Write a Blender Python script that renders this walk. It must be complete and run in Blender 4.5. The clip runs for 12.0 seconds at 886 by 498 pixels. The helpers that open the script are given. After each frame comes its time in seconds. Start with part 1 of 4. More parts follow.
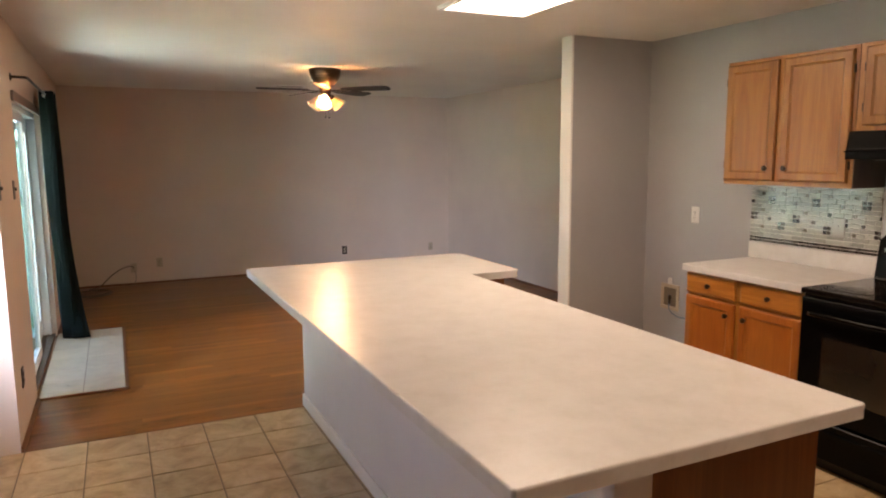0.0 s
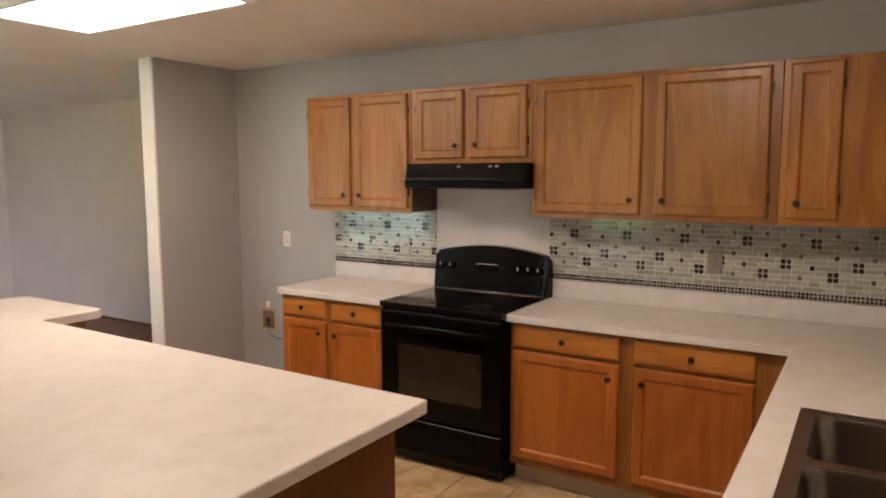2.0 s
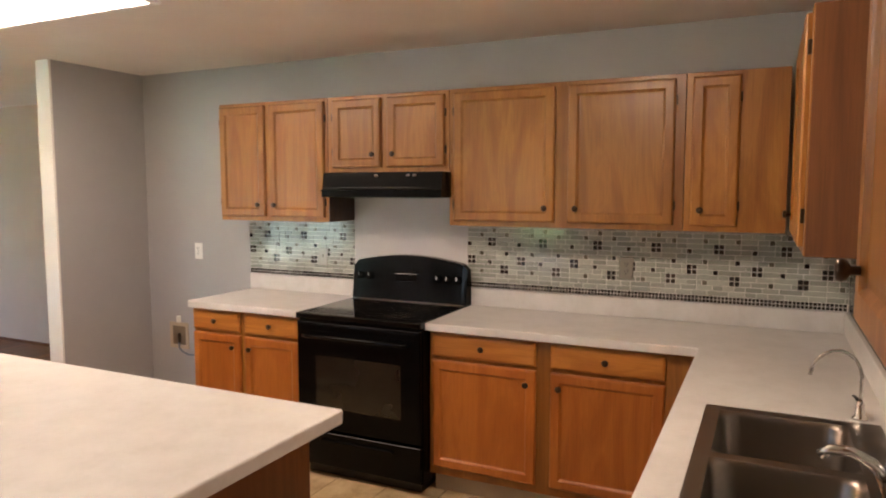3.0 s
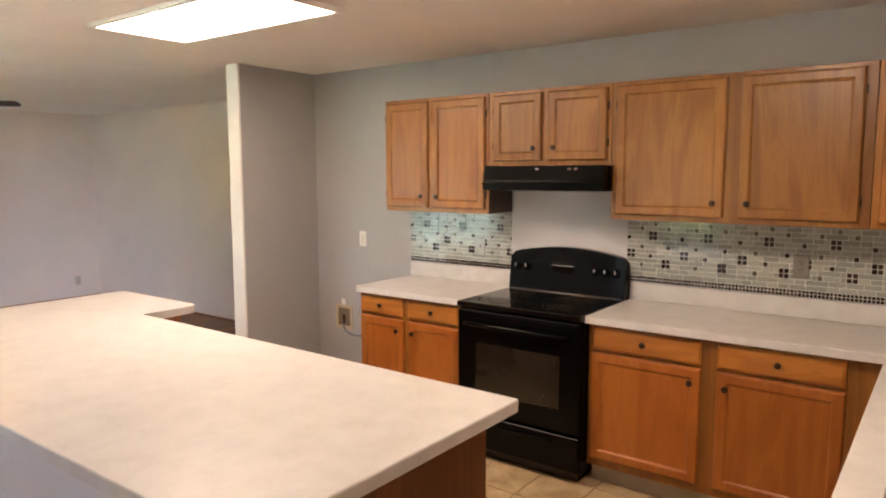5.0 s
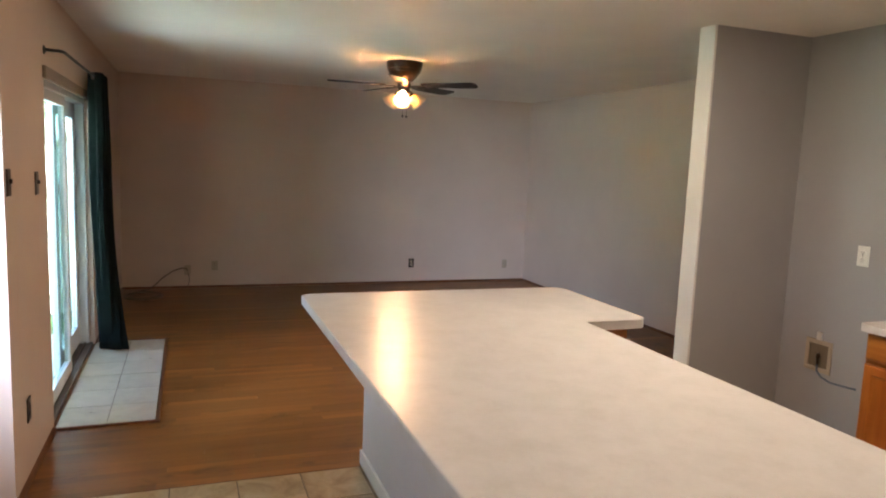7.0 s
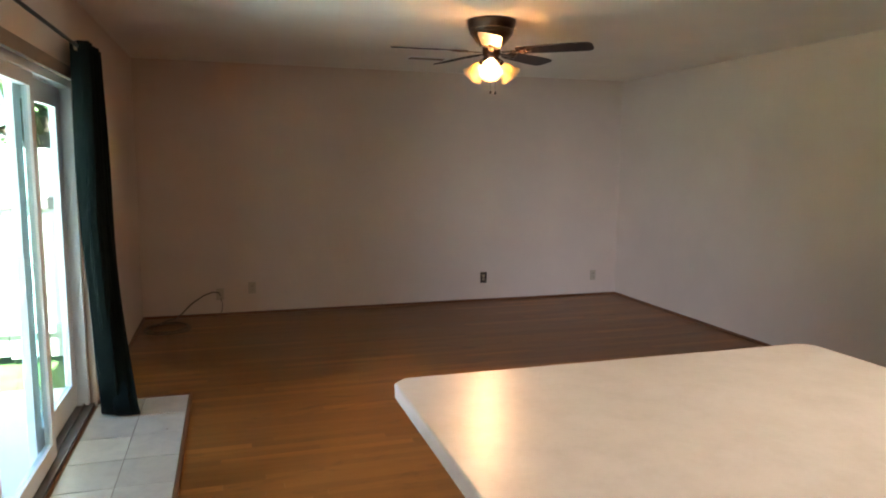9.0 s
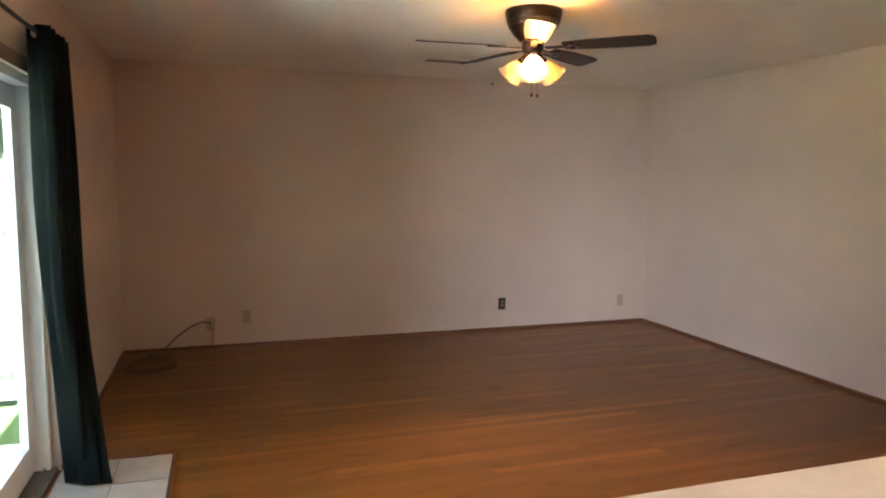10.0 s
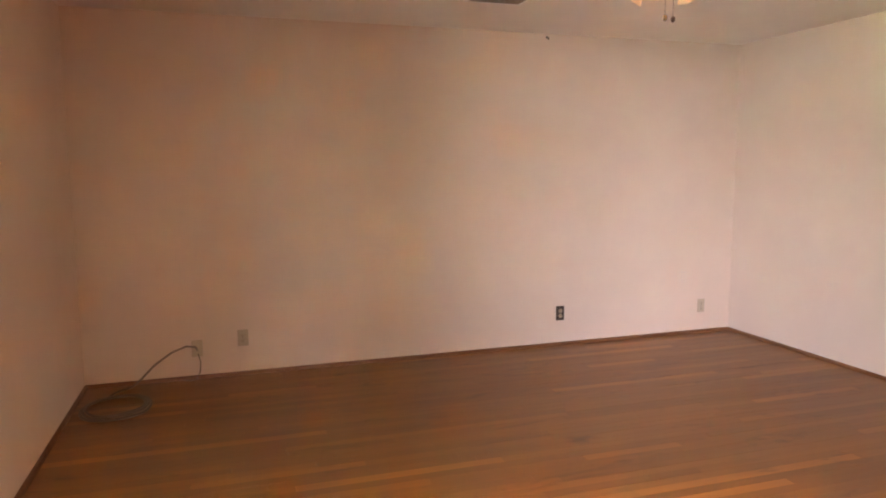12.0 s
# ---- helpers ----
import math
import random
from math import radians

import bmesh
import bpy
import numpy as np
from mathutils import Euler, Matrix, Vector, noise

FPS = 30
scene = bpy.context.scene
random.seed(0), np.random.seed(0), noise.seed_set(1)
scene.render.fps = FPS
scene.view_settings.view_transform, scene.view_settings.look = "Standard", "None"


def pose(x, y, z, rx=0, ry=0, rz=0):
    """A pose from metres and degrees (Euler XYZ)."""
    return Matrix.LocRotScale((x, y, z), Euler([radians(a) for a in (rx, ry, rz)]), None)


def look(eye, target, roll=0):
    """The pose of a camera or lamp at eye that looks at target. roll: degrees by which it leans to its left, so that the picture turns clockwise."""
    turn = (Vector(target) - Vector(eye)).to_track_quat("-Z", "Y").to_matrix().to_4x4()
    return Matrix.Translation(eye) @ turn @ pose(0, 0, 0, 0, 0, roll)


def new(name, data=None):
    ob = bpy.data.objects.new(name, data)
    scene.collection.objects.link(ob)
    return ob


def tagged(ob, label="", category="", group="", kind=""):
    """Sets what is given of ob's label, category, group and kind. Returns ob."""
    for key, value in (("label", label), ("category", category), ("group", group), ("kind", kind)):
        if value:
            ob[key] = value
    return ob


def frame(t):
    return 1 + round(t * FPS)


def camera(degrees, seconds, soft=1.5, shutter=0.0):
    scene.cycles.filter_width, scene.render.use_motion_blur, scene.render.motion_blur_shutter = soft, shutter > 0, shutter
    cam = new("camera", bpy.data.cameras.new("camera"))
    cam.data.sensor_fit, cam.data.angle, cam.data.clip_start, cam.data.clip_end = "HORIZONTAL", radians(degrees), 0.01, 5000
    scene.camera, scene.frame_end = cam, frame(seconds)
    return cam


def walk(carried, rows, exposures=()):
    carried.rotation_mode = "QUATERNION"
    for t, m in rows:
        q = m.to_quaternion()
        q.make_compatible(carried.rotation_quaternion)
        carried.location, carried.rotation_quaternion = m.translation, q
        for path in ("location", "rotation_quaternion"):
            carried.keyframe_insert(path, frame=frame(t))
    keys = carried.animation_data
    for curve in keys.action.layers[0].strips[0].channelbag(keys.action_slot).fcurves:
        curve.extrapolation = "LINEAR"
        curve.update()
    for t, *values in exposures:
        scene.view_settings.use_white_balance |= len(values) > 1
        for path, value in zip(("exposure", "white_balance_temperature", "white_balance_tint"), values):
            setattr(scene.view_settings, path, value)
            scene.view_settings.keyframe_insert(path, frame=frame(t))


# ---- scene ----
cam = camera(65.66, 12.0, soft=2.0)
PATH = [
    (0, (1.170, -0.114, 1.579), (2.022, 1.675, 1.310), -0.37),
    (0.5, (1.151, -0.080, 1.588), (2.310, 1.529, 1.325), 0.84),
    (1, (1.158, -0.108, 1.620), (2.545, 1.311, 1.372), 0.06),
    (1.5, (1.115, -0.172, 1.656), (2.688, 1.039, 1.412), -0.05),
    (2, (1.183, -0.166, 1.626), (2.870, 0.886, 1.410), -0.12),
    (2.5, (1.187, -0.169, 1.591), (2.955, 0.748, 1.407), -0.12),
    (2.7, (1.209, -0.175, 1.600), (2.996, 0.704, 1.412), -0.20),
    (4.3, (1.196, -0.174, 1.582), (3.015, 0.644, 1.427), 0.36),
    (4.5, (1.168, -0.161, 1.593), (2.938, 0.755, 1.421), 0.17),
    (5, (1.063, -0.107, 1.648), (2.656, 1.083, 1.428), -0.13),
    (5.5, (1.151, 0.030, 1.588), (2.377, 1.588, 1.326), 0.77),
    (6, (1.272, 0.172, 1.590), (2.136, 1.949, 1.279), 1.99),
    (6.5, (1.345, 0.425, 1.588), (2.065, 2.269, 1.303), 3.84),
    (7, (1.342, 0.755, 1.576), (2.036, 2.614, 1.327), 2.34),
    (7.2, (1.335, 0.891, 1.593), (2.050, 2.744, 1.353), 1.55),
    (8.8, (1.416, 2.117, 1.562), (2.009, 4.009, 1.300), 0.26),
    (9, (1.435, 2.282, 1.511), (2.026, 4.176, 1.259), 0.47),
    (9.5, (1.457, 2.677, 1.519), (1.998, 4.589, 1.296), 1.35),
    (10, (1.417, 3.015, 1.505), (2.035, 4.906, 1.296), 0.57),
    (10.5, (1.447, 3.389, 1.467), (2.118, 5.262, 1.277), 1.36),
    (11, (1.463, 3.699, 1.437), (2.093, 5.588, 1.253), 2.73),
    (11.5, (1.485, 4.069, 1.437), (2.042, 5.977, 1.223), 1.90),
    (12, (1.542, 4.366, 1.438), (2.143, 6.256, 1.197), -0.31),
]
walk(cam, [(t, look(eye, target, roll)) for t, eye, target, roll in PATH], [
    (0, 4.5, 6850, 20), (2.5, 4.75, 6350, 18), (4.5, 5.0, 6300, 18), (5.0, 4.95, 6400, 18), (5.5, 4.65, 6500, 18), (6.0, 4.7, 6400, 18), (6.5, 4.6, 6400, 17), (7.0, 4.3, 6350, 15), (9.0, 4.25, 6600, 15), (9.7, 4.45, 6800, 18),
    (10.0, 4.65, 7100, 21), (10.4, 5.05, 7550, 25), (11.0, 5.4, 7700, 28), (11.5, 5.45, 7750, 29), (12, 5.6, 7750, 30)])

# ---- world, sun and lamps ----
world = bpy.data.worlds.new("sky")
scene.world = world
world.use_nodes = True
wn = world.node_tree.nodes
sky = wn.new("ShaderNodeTexSky")
sky.sky_type, sky.sun_disc = 'NISHITA', False
SUN_EL, SUN_AZ = radians(58), radians(180)  # clockwise from +y
sky.sun_elevation, sky.sun_rotation = SUN_EL, SUN_AZ
wn["Background"].inputs["Strength"].default_value = 0.055
world.node_tree.links.new(sky.outputs["Color"], wn["Background"].inputs["Color"])

sun = new("sun", bpy.data.lights.new("sun", 'SUN'))
sun.data.energy, sun.data.angle, sun.data.color = 5.0, radians(0.5), (1.0, 0.95, 0.86)
sun_dir = Vector((math.sin(SUN_AZ) * math.cos(SUN_EL), math.cos(SUN_AZ) * math.cos(SUN_EL), math.sin(SUN_EL)))
sun.matrix_world = look(sun_dir * 30, (0, 0, 0))


def area_lamp(name, eye, target, w, h, energy, color, spread=180):
    d = bpy.data.lights.new(name, 'AREA')
    d.shape, d.size, d.size_y, d.energy, d.color = 'RECTANGLE', w, h, energy, color
    d.spread = radians(spread)
    ob = new(name, d)
    ob.matrix_world = look(eye, target)
    return ob


# daylight in the dining window opening
area_lamp("dining_window_daylight", (-0.30, 2.62, 1.5), (1.52, 5.00, 0.84), 0.62, 0.9, 1.05, (0.68, 0.78, 1.0), 46)


# ---- plan, in metres ----
LEFT, RIGHT, FAR = 0.624, 5.702, 9.225       # living room walls
RANGE_WALL, SINK_WALL, DINING = 4.908, -0.535, -0.30
CEIL, SEAM, CORNER = 2.423, 4.07, 4.06         # ceiling; tile to wood; end of the dining wall
STUB_X, STUB_Y = 4.184, 4.032                   # free end and face of the short wall
COUNTER = 0.914


# ---- materials ----
def tree(name):
    m = bpy.data.materials.new(name)
    m.use_nodes = True
    t = m.node_tree
    return m, t, t.nodes["Principled BSDF"]


def node(t, kind, ins=(), **props):
    n = t.nodes.new(kind)
    for key, value in props.items():
        setattr(n, key, value)
    for key, value in dict(ins).items():
        if isinstance(value, bpy.types.NodeSocket):
            t.links.new(value, n.inputs[key])
        else:
            n.inputs[key].default_value = value
    return n


def rgb(c):
    return (*c, 1.0)


def coords(t, scale=(1, 1, 1), shift_by_object=0.0):
    tc = node(t, "ShaderNodeTexCoord")
    src = tc.outputs["Object"]
    if shift_by_object:
        info = node(t, "ShaderNodeObjectInfo")
        mul = node(t, "ShaderNodeMath", {0: info.outputs["Random"], 1: shift_by_object}, operation='MULTIPLY')
        src = node(t, "ShaderNodeVectorMath", {0: src, 1: mul.outputs[0]}, operation='ADD').outputs[0]
    return node(t, "ShaderNodeMapping", {"Vector": src, "Scale": scale}).outputs[0]


def ramp(t, fac, stops):
    r = node(t, "ShaderNodeValToRGB", {"Fac": fac})
    e = r.color_ramp.elements
    while len(e) < len(stops):
        e.new(0.5)
    for el, (p, c) in zip(e, stops):
        el.position, el.color = p, rgb(c)
    return r.outputs["Color"]


def bump(t, bsdf, height, strength, distance=0.002):
    b = node(t, "ShaderNodeBump", {"Height": height, "Strength": strength, "Distance": distance})
    t.links.new(b.outputs["Normal"], bsdf.inputs["Normal"])


def plain(name, color, rough=0.5, metal=0.0, mottle=0.08, scale=3.0, grain=180.0, grain_bump=0.15):
    """A surface with broad mottling, fine grain relief and uneven gloss."""
    m, t, b = tree(name)
    co = coords(t, shift_by_object=7.0)
    big = node(t, "ShaderNodeTexNoise", {"Vector": co, "Scale": scale, "Detail": 4.0})
    fine = node(t, "ShaderNodeTexNoise", {"Vector": co, "Scale": grain, "Detail": 2.0})
    lo = tuple(c * (1 - mottle) for c in color)
    hi = tuple(min(1, c * (1 + mottle)) for c in color)
    t.links.new(ramp(t, big.outputs["Fac"], [(0.3, lo), (0.7, hi)]), b.inputs["Base Color"])
    ro = node(t, "ShaderNodeMapRange", {"Value": big.outputs["Fac"], "To Min": max(0.02, rough - 0.07), "To Max": min(1, rough + 0.07)})
    t.links.new(ro.outputs[0], b.inputs["Roughness"])
    b.inputs["Metallic"].default_value = metal
    bump(t, b, fine.outputs["Fac"], grain_bump, 0.001)
    return m


def wall_paint(name, color):
    """Roller-painted drywall with orange-peel texture and faint scuffs."""
    m, t, b = tree(name)
    co = coords(t)
    big = node(t, "ShaderNodeTexNoise", {"Vector": co, "Scale": 1.3, "Detail": 5.0, "Roughness": 0.6})
    peel = node(t, "ShaderNodeTexNoise", {"Vector": co, "Scale": 110.0, "Detail": 2.0})
    lo = tuple(c * 0.93 for c in color)
    hi = tuple(min(1, c * 1.05) for c in color)
    t.links.new(ramp(t, big.outputs["Fac"], [(0.25, lo), (0.75, hi)]), b.inputs["Base Color"])
    b.inputs["Roughness"].default_value = 0.62
    bump(t, b, peel.outputs["Fac"], 0.25, 0.0015)
    return m


def oak(name, dark, light, along='z', rough=0.38):
    """Stained oak: long cathedral grain and pores, shifted from board to board."""
    m, t, b = tree(name)
    s = {'x': (1.5, 11, 11), 'y': (11, 1.5, 11), 'z': (8, 8, 1.2)}[along]
    s2 = {'x': (6, 260, 260), 'y': (260, 6, 260), 'z': (260, 260, 6)}[along]
    co = coords(t, s, 9.0)
    co2 = coords(t, s2, 9.0)
    wide = node(t, "ShaderNodeTexNoise", {"Vector": co, "Scale": 0.55, "Detail": 5.0, "Roughness": 0.62, "Distortion": 2.2})
    pores = node(t, "ShaderNodeTexNoise", {"Vector": co2, "Scale": 0.8, "Detail": 3.0})
    mid = tuple((a + c) / 2 for a, c in zip(dark, light))
    base = ramp(t, wide.outputs["Fac"], [(0.28, dark), (0.47, mid), (0.56, light), (0.75, mid)])
    info = node(t, "ShaderNodeObjectInfo")
    tone = node(t, "ShaderNodeMapRange", {"Value": info.outputs["Random"], "To Min": 0.86, "To Max": 1.1})
    pore = node(t, "ShaderNodeMapRange", {"Value": pores.outputs["Fac"], "From Min": 0.3, "From Max": 0.6, "To Min": 0.86, "To Max": 1.03})
    k = node(t, "ShaderNodeMath", {0: tone.outputs[0], 1: pore.outputs[0]}, operation='MULTIPLY')
    col = node(t, "ShaderNodeVectorMath", {0: base, "Scale": k.outputs[0]}, operation='SCALE')
    t.links.new(col.outputs[0], b.inputs["Base Color"])
    b.inputs["Roughness"].default_value = rough
    b.inputs["Coat Weight"].default_value = 0.12
    b.inputs["Coat Roughness"].default_value = 0.25
    bump(t, b, pores.outputs["Fac"], 0.12, 0.0008)
    return m


def plank_floor(name):
    """Old strip oak with a worn satin varnish; each board has its own tone, with dark worn patches across them."""
    m, t, b = tree(name)
    co = coords(t, (1.0, 9, 10), 11.0)
    co2 = coords(t, (9, 260, 40), 11.0)
    geo = node(t, "ShaderNodeNewGeometry")
    place = geo.outputs["Position"]
    wear = node(t, "ShaderNodeTexNoise", {"Vector": node(t, "ShaderNodeMapping", {"Vector": place, "Scale": (0.5, 1.2, 1.0)}).outputs[0], "Scale": 1.1, "Detail": 5.0, "Roughness": 0.65})
    stain = node(t, "ShaderNodeTexNoise", {"Vector": node(t, "ShaderNodeMapping", {"Vector": place, "Scale": (1.6, 5.0, 1.0)}).outputs[0], "Scale": 1.3, "Detail": 6.0, "Roughness": 0.7, "Distortion": 0.6})
    info = node(t, "ShaderNodeObjectInfo")
    rnd = node(t, "ShaderNodeMath", {0: geo.outputs["Random Per Island"], 1: info.outputs["Random"]}, operation='ADD')
    rnd = node(t, "ShaderNodeMath", {0: rnd.outputs[0], 1: 1.0}, operation='MODULO')
    g = node(t, "ShaderNodeTexNoise", {"Vector": co, "Scale": 0.45, "Detail": 3.0, "Roughness": 0.5, "Distortion": 0.8})
    p = node(t, "ShaderNodeTexNoise", {"Vector": co2, "Scale": 0.7, "Detail": 2.0})
    base = ramp(t, g.outputs["Fac"], [(0.3, (0.182, 0.070, 0.0145)), (0.5, (0.21, 0.084, 0.0176)), (0.7, (0.243, 0.101, 0.022))])
    tone = node(t, "ShaderNodeMapRange", {"Value": rnd.outputs[0], "To Min": 0.84, "To Max": 1.08})
    pale = node(t, "ShaderNodeMapRange", {"Value": rnd.outputs[0], "From Min": 0.86, "From Max": 0.95, "To Min": 0.0, "To Max": 0.36})
    tone = node(t, "ShaderNodeMath", {0: tone.outputs[0], 1: pale.outputs[0]}, operation='ADD')
    worn = node(t, "ShaderNodeMapRange", {"Value": wear.outputs["Fac"], "From Min": 0.35, "From Max": 0.7, "To Min": 0.82, "To Max": 1.18})
    dirt = node(t, "ShaderNodeMapRange", {"Value": stain.outputs["Fac"], "From Min": 0.57, "From Max": 0.72, "To Min": 1.0, "To Max": 0.42})
    pore = node(t, "ShaderNodeMapRange", {"Value": p.outputs["Fac"], "From Min": 0.3, "From Max": 0.65, "To Min": 0.95, "To Max": 1.02})
    k = node(t, "ShaderNodeMath", {0: tone.outputs[0], 1: worn.outputs[0]}, operation='MULTIPLY')
    k = node(t, "ShaderNodeMath", {0: k.outputs[0], 1: dirt.outputs[0]}, operation='MULTIPLY')
    k = node(t, "ShaderNodeMath", {0: k.outputs[0], 1: pore.outputs[0]}, operation='MULTIPLY')
    col = node(t, "ShaderNodeVectorMath", {0: base, "Scale": k.outputs[0]}, operation='SCALE')
    t.links.new(col.outputs[0], b.inputs["Base Color"])
    ro = node(t, "ShaderNodeMapRange", {"Value": wear.outputs["Fac"], "To Min": 0.26, "To Max": 0.46})
    b.inputs["Specular IOR Level"].default_value = 0.36
    t.links.new(ro.outputs[0], b.inputs["Roughness"])
    bump(t, b, p.outputs["Fac"], 0.1, 0.0006)
    return m


def ceramic(name, lo, mid, hi, rough):
    """Mottled floor tile; clouding differs from tile to tile."""
    m, t, b = tree(name)
    co = coords(t, shift_by_object=13.0)
    a = node(t, "ShaderNodeTexNoise", {"Vector": co, "Scale": 7.0, "Detail": 6.0, "Roughness": 0.65, "Distortion": 0.6})
    f = node(t, "ShaderNodeTexNoise", {"Vector": co, "Scale": 70.0, "Detail": 3.0})
    info = node(t, "ShaderNodeObjectInfo")
    base = ramp(t, a.outputs["Fac"], [(0.3, lo), (0.5, mid), (0.7, hi)])
    tone = node(t, "ShaderNodeMapRange", {"Value": info.outputs["Random"], "To Min": 0.9, "To Max": 1.06})
    col = node(t, "ShaderNodeVectorMath", {0: base, "Scale": tone.outputs[0]}, operation='SCALE')
    t.links.new(col.outputs[0], b.inputs["Base Color"])
    ro = node(t, "ShaderNodeMapRange", {"Value": a.outputs["Fac"], "To Min": rough - 0.08, "To Max": rough + 0.1})
    t.links.new(ro.outputs[0], b.inputs["Roughness"])
    bump(t, b, f.outputs["Fac"], 0.18, 0.001)
    return m


def laminate(name):
    """Off-white laminate with a soft cloudy print."""
    m, t, b = tree(name)
    co = coords(t)
    a = node(t, "ShaderNodeTexNoise", {"Vector": co, "Scale": 9.0, "Detail": 6.0, "Roughness": 0.7})
    c = node(t, "ShaderNodeTexNoise", {"Vector": co, "Scale": 1.6, "Detail": 3.0})
    f = node(t, "ShaderNodeTexNoise", {"Vector": co, "Scale": 420.0, "Detail": 1.0})
    base = ramp(t, a.outputs["Fac"], [(0.32, (0.55, 0.53, 0.50)), (0.55, (0.61, 0.59, 0.565)), (0.75, (0.645, 0.627, 0.605))])
    k = node(t, "ShaderNodeMapRange", {"Value": c.outputs["Fac"], "To Min": 0.94, "To Max": 1.04})
    col = node(t, "ShaderNodeVectorMath", {0: base, "Scale": k.outputs[0]}, operation='SCALE')
    t.links.new(col.outputs[0], b.inputs["Base Color"])
    ro = node(t, "ShaderNodeMapRange", {"Value": c.outputs["Fac"], "To Min": 0.26, "To Max": 0.34})
    b.inputs["Specular IOR Level"].default_value = 0.36
    t.links.new(ro.outputs[0], b.inputs["Roughness"])
    bump(t, b, f.outputs["Fac"], 0.12, 0.0004)
    return m


def mosaic_glass(name, a, c, rough=0.12):
    """Glass mosaic, each piece its own shade."""
    m, t, b = tree(name)
    geo = node(t, "ShaderNodeNewGeometry")
    info = node(t, "ShaderNodeObjectInfo")
    rnd = node(t, "ShaderNodeMath", {0: geo.outputs["Random Per Island"], 1: info.outputs["Random"]}, operation='ADD')
    rnd = node(t, "ShaderNodeMath", {0: rnd.outputs[0], 1: 1.0}, operation='MODULO')
    t.links.new(ramp(t, rnd.outputs[0], [(0.0, a), (1.0, c)]), b.inputs["Base Color"])
    b.inputs["Roughness"].default_value = rough
    b.inputs["Coat Weight"].default_value = 0.12
    b.inputs["Coat Roughness"].default_value = 0.05
    f = node(t, "ShaderNodeTexNoise", {"Vector": coords(t), "Scale": 40.0, "Detail": 2.0})
    bump(t, b, f.outputs["Fac"], 0.08, 0.001)
    return m


def glow(name, color, strength):
    m, t, b = tree(name)
    b.inputs["Base Color"].default_value = rgb((0.8, 0.8, 0.78))
    b.inputs["Emission Color"].default_value = rgb(color)
    b.inputs["Emission Strength"].default_value = strength
    return m


def pane_glass(name):
    m = bpy.data.materials.new(name)
    m.use_nodes = True
    t = m.node_tree
    t.nodes.remove(t.nodes["Principled BSDF"])
    tr = node(t, "ShaderNodeBsdfTransparent", {"Color": (0.72, 0.85, 0.87, 1)})
    gl = node(t, "ShaderNodeBsdfGlossy", {"Color": (0.9, 0.95, 1, 1), "Roughness": 0.02})
    mx = node(t, "ShaderNodeMixShader", {0: 0.07, 1: tr.outputs[0], 2: gl.outputs[0]})
    t.links.new(mx.outputs[0], t.nodes["Material Output"].inputs["Surface"])
    return m


def amber_shade(name):
    """Frosted amber glass that lets the bulb's light through."""
    m = bpy.data.materials.new(name)
    m.use_nodes = True
    t = m.node_tree
    t.nodes.remove(t.nodes["Principled BSDF"])
    co = coords(t, shift_by_object=3.0)
    n = node(t, "ShaderNodeTexNoise", {"Vector": co, "Scale": 14.0, "Detail": 4.0})
    c = ramp(t, n.outputs["Fac"], [(0.3, (0.94, 0.78, 0.55)), (0.7, (0.98, 0.90, 0.72))])
    di = node(t, "ShaderNodeBsdfTranslucent", {"Color": c})
    tr = node(t, "ShaderNodeBsdfTransparent", {"Color": c})
    gl = node(t, "ShaderNodeBsdfPrincipled", {"Base Color": c, "Roughness": 0.25})
    m1 = node(t, "ShaderNodeMixShader", {0: 0.22, 1: di.outputs[0], 2: tr.outputs[0]})
    m2 = node(t, "ShaderNodeMixShader", {0: 0.15, 1: m1.outputs[0], 2: gl.outputs[0]})
    t.links.new(m2.outputs[0], t.nodes["Material Output"].inputs["Surface"])
    return m


def cloth(name, color):
    m, t, b = tree(name)
    co = coords(t)
    w = node(t, "ShaderNodeTexNoise", {"Vector": co, "Scale": 600.0, "Detail": 1.0})
    a = node(t, "ShaderNodeTexNoise", {"Vector": co, "Scale": 5.0, "Detail": 3.0})
    t.links.new(ramp(t, a.outputs["Fac"], [(0.3, tuple(c * 0.8 for c in color)), (0.7, tuple(c * 1.25 for c in color))]), b.inputs["Base Color"])
    b.inputs["Roughness"].default_value = 1.0
    b.inputs["Specular IOR Level"].default_value = 0.08
    b.inputs["Sheen Weight"].default_value = 0.03
    bump(t, b, w.outputs["Fac"], 0.3, 0.0008)
    return m


M_WALL = wall_paint("off_white_wall_paint", (0.63, 0.51, 0.42))
M_GREY = wall_paint("grey_wall_paint", (0.362, 0.353, 0.356))
M_TRIMW = plain("white_trim_paint", (0.78, 0.76, 0.73), 0.4, mottle=0.03)
M_CEIL = wall_paint("ceiling_paint", (0.76, 0.70, 0.63))
M_KNEE = wall_paint("knee_wall_paint", (0.64, 0.625, 0.62))
M_OAK = oak("oak_upright", (0.22, 0.076, 0.0105), (0.345, 0.142, 0.025), 'z')
M_OAKLOW = oak("oak_base_doors", (0.305, 0.083, 0.010), (0.41, 0.134, 0.021), 'z')
M_OAKX = oak("oak_level", (0.30, 0.097, 0.0115), (0.43, 0.17, 0.027), 'x')
# the cabinet oak again, darkened to carry the shade on its ends
M_OAK_SHADE = oak("oak_darkened_for_shade", (0.115, 0.036, 0.010), (0.19, 0.068, 0.019), 'z', 0.45)
# near-black oak: grease plus the shade beside the hood, both in the colour
M_GREASE_SHADE = oak("greasy_shaded_oak", (0.035, 0.016, 0.008), (0.07, 0.032, 0.015), 'z', 0.4)
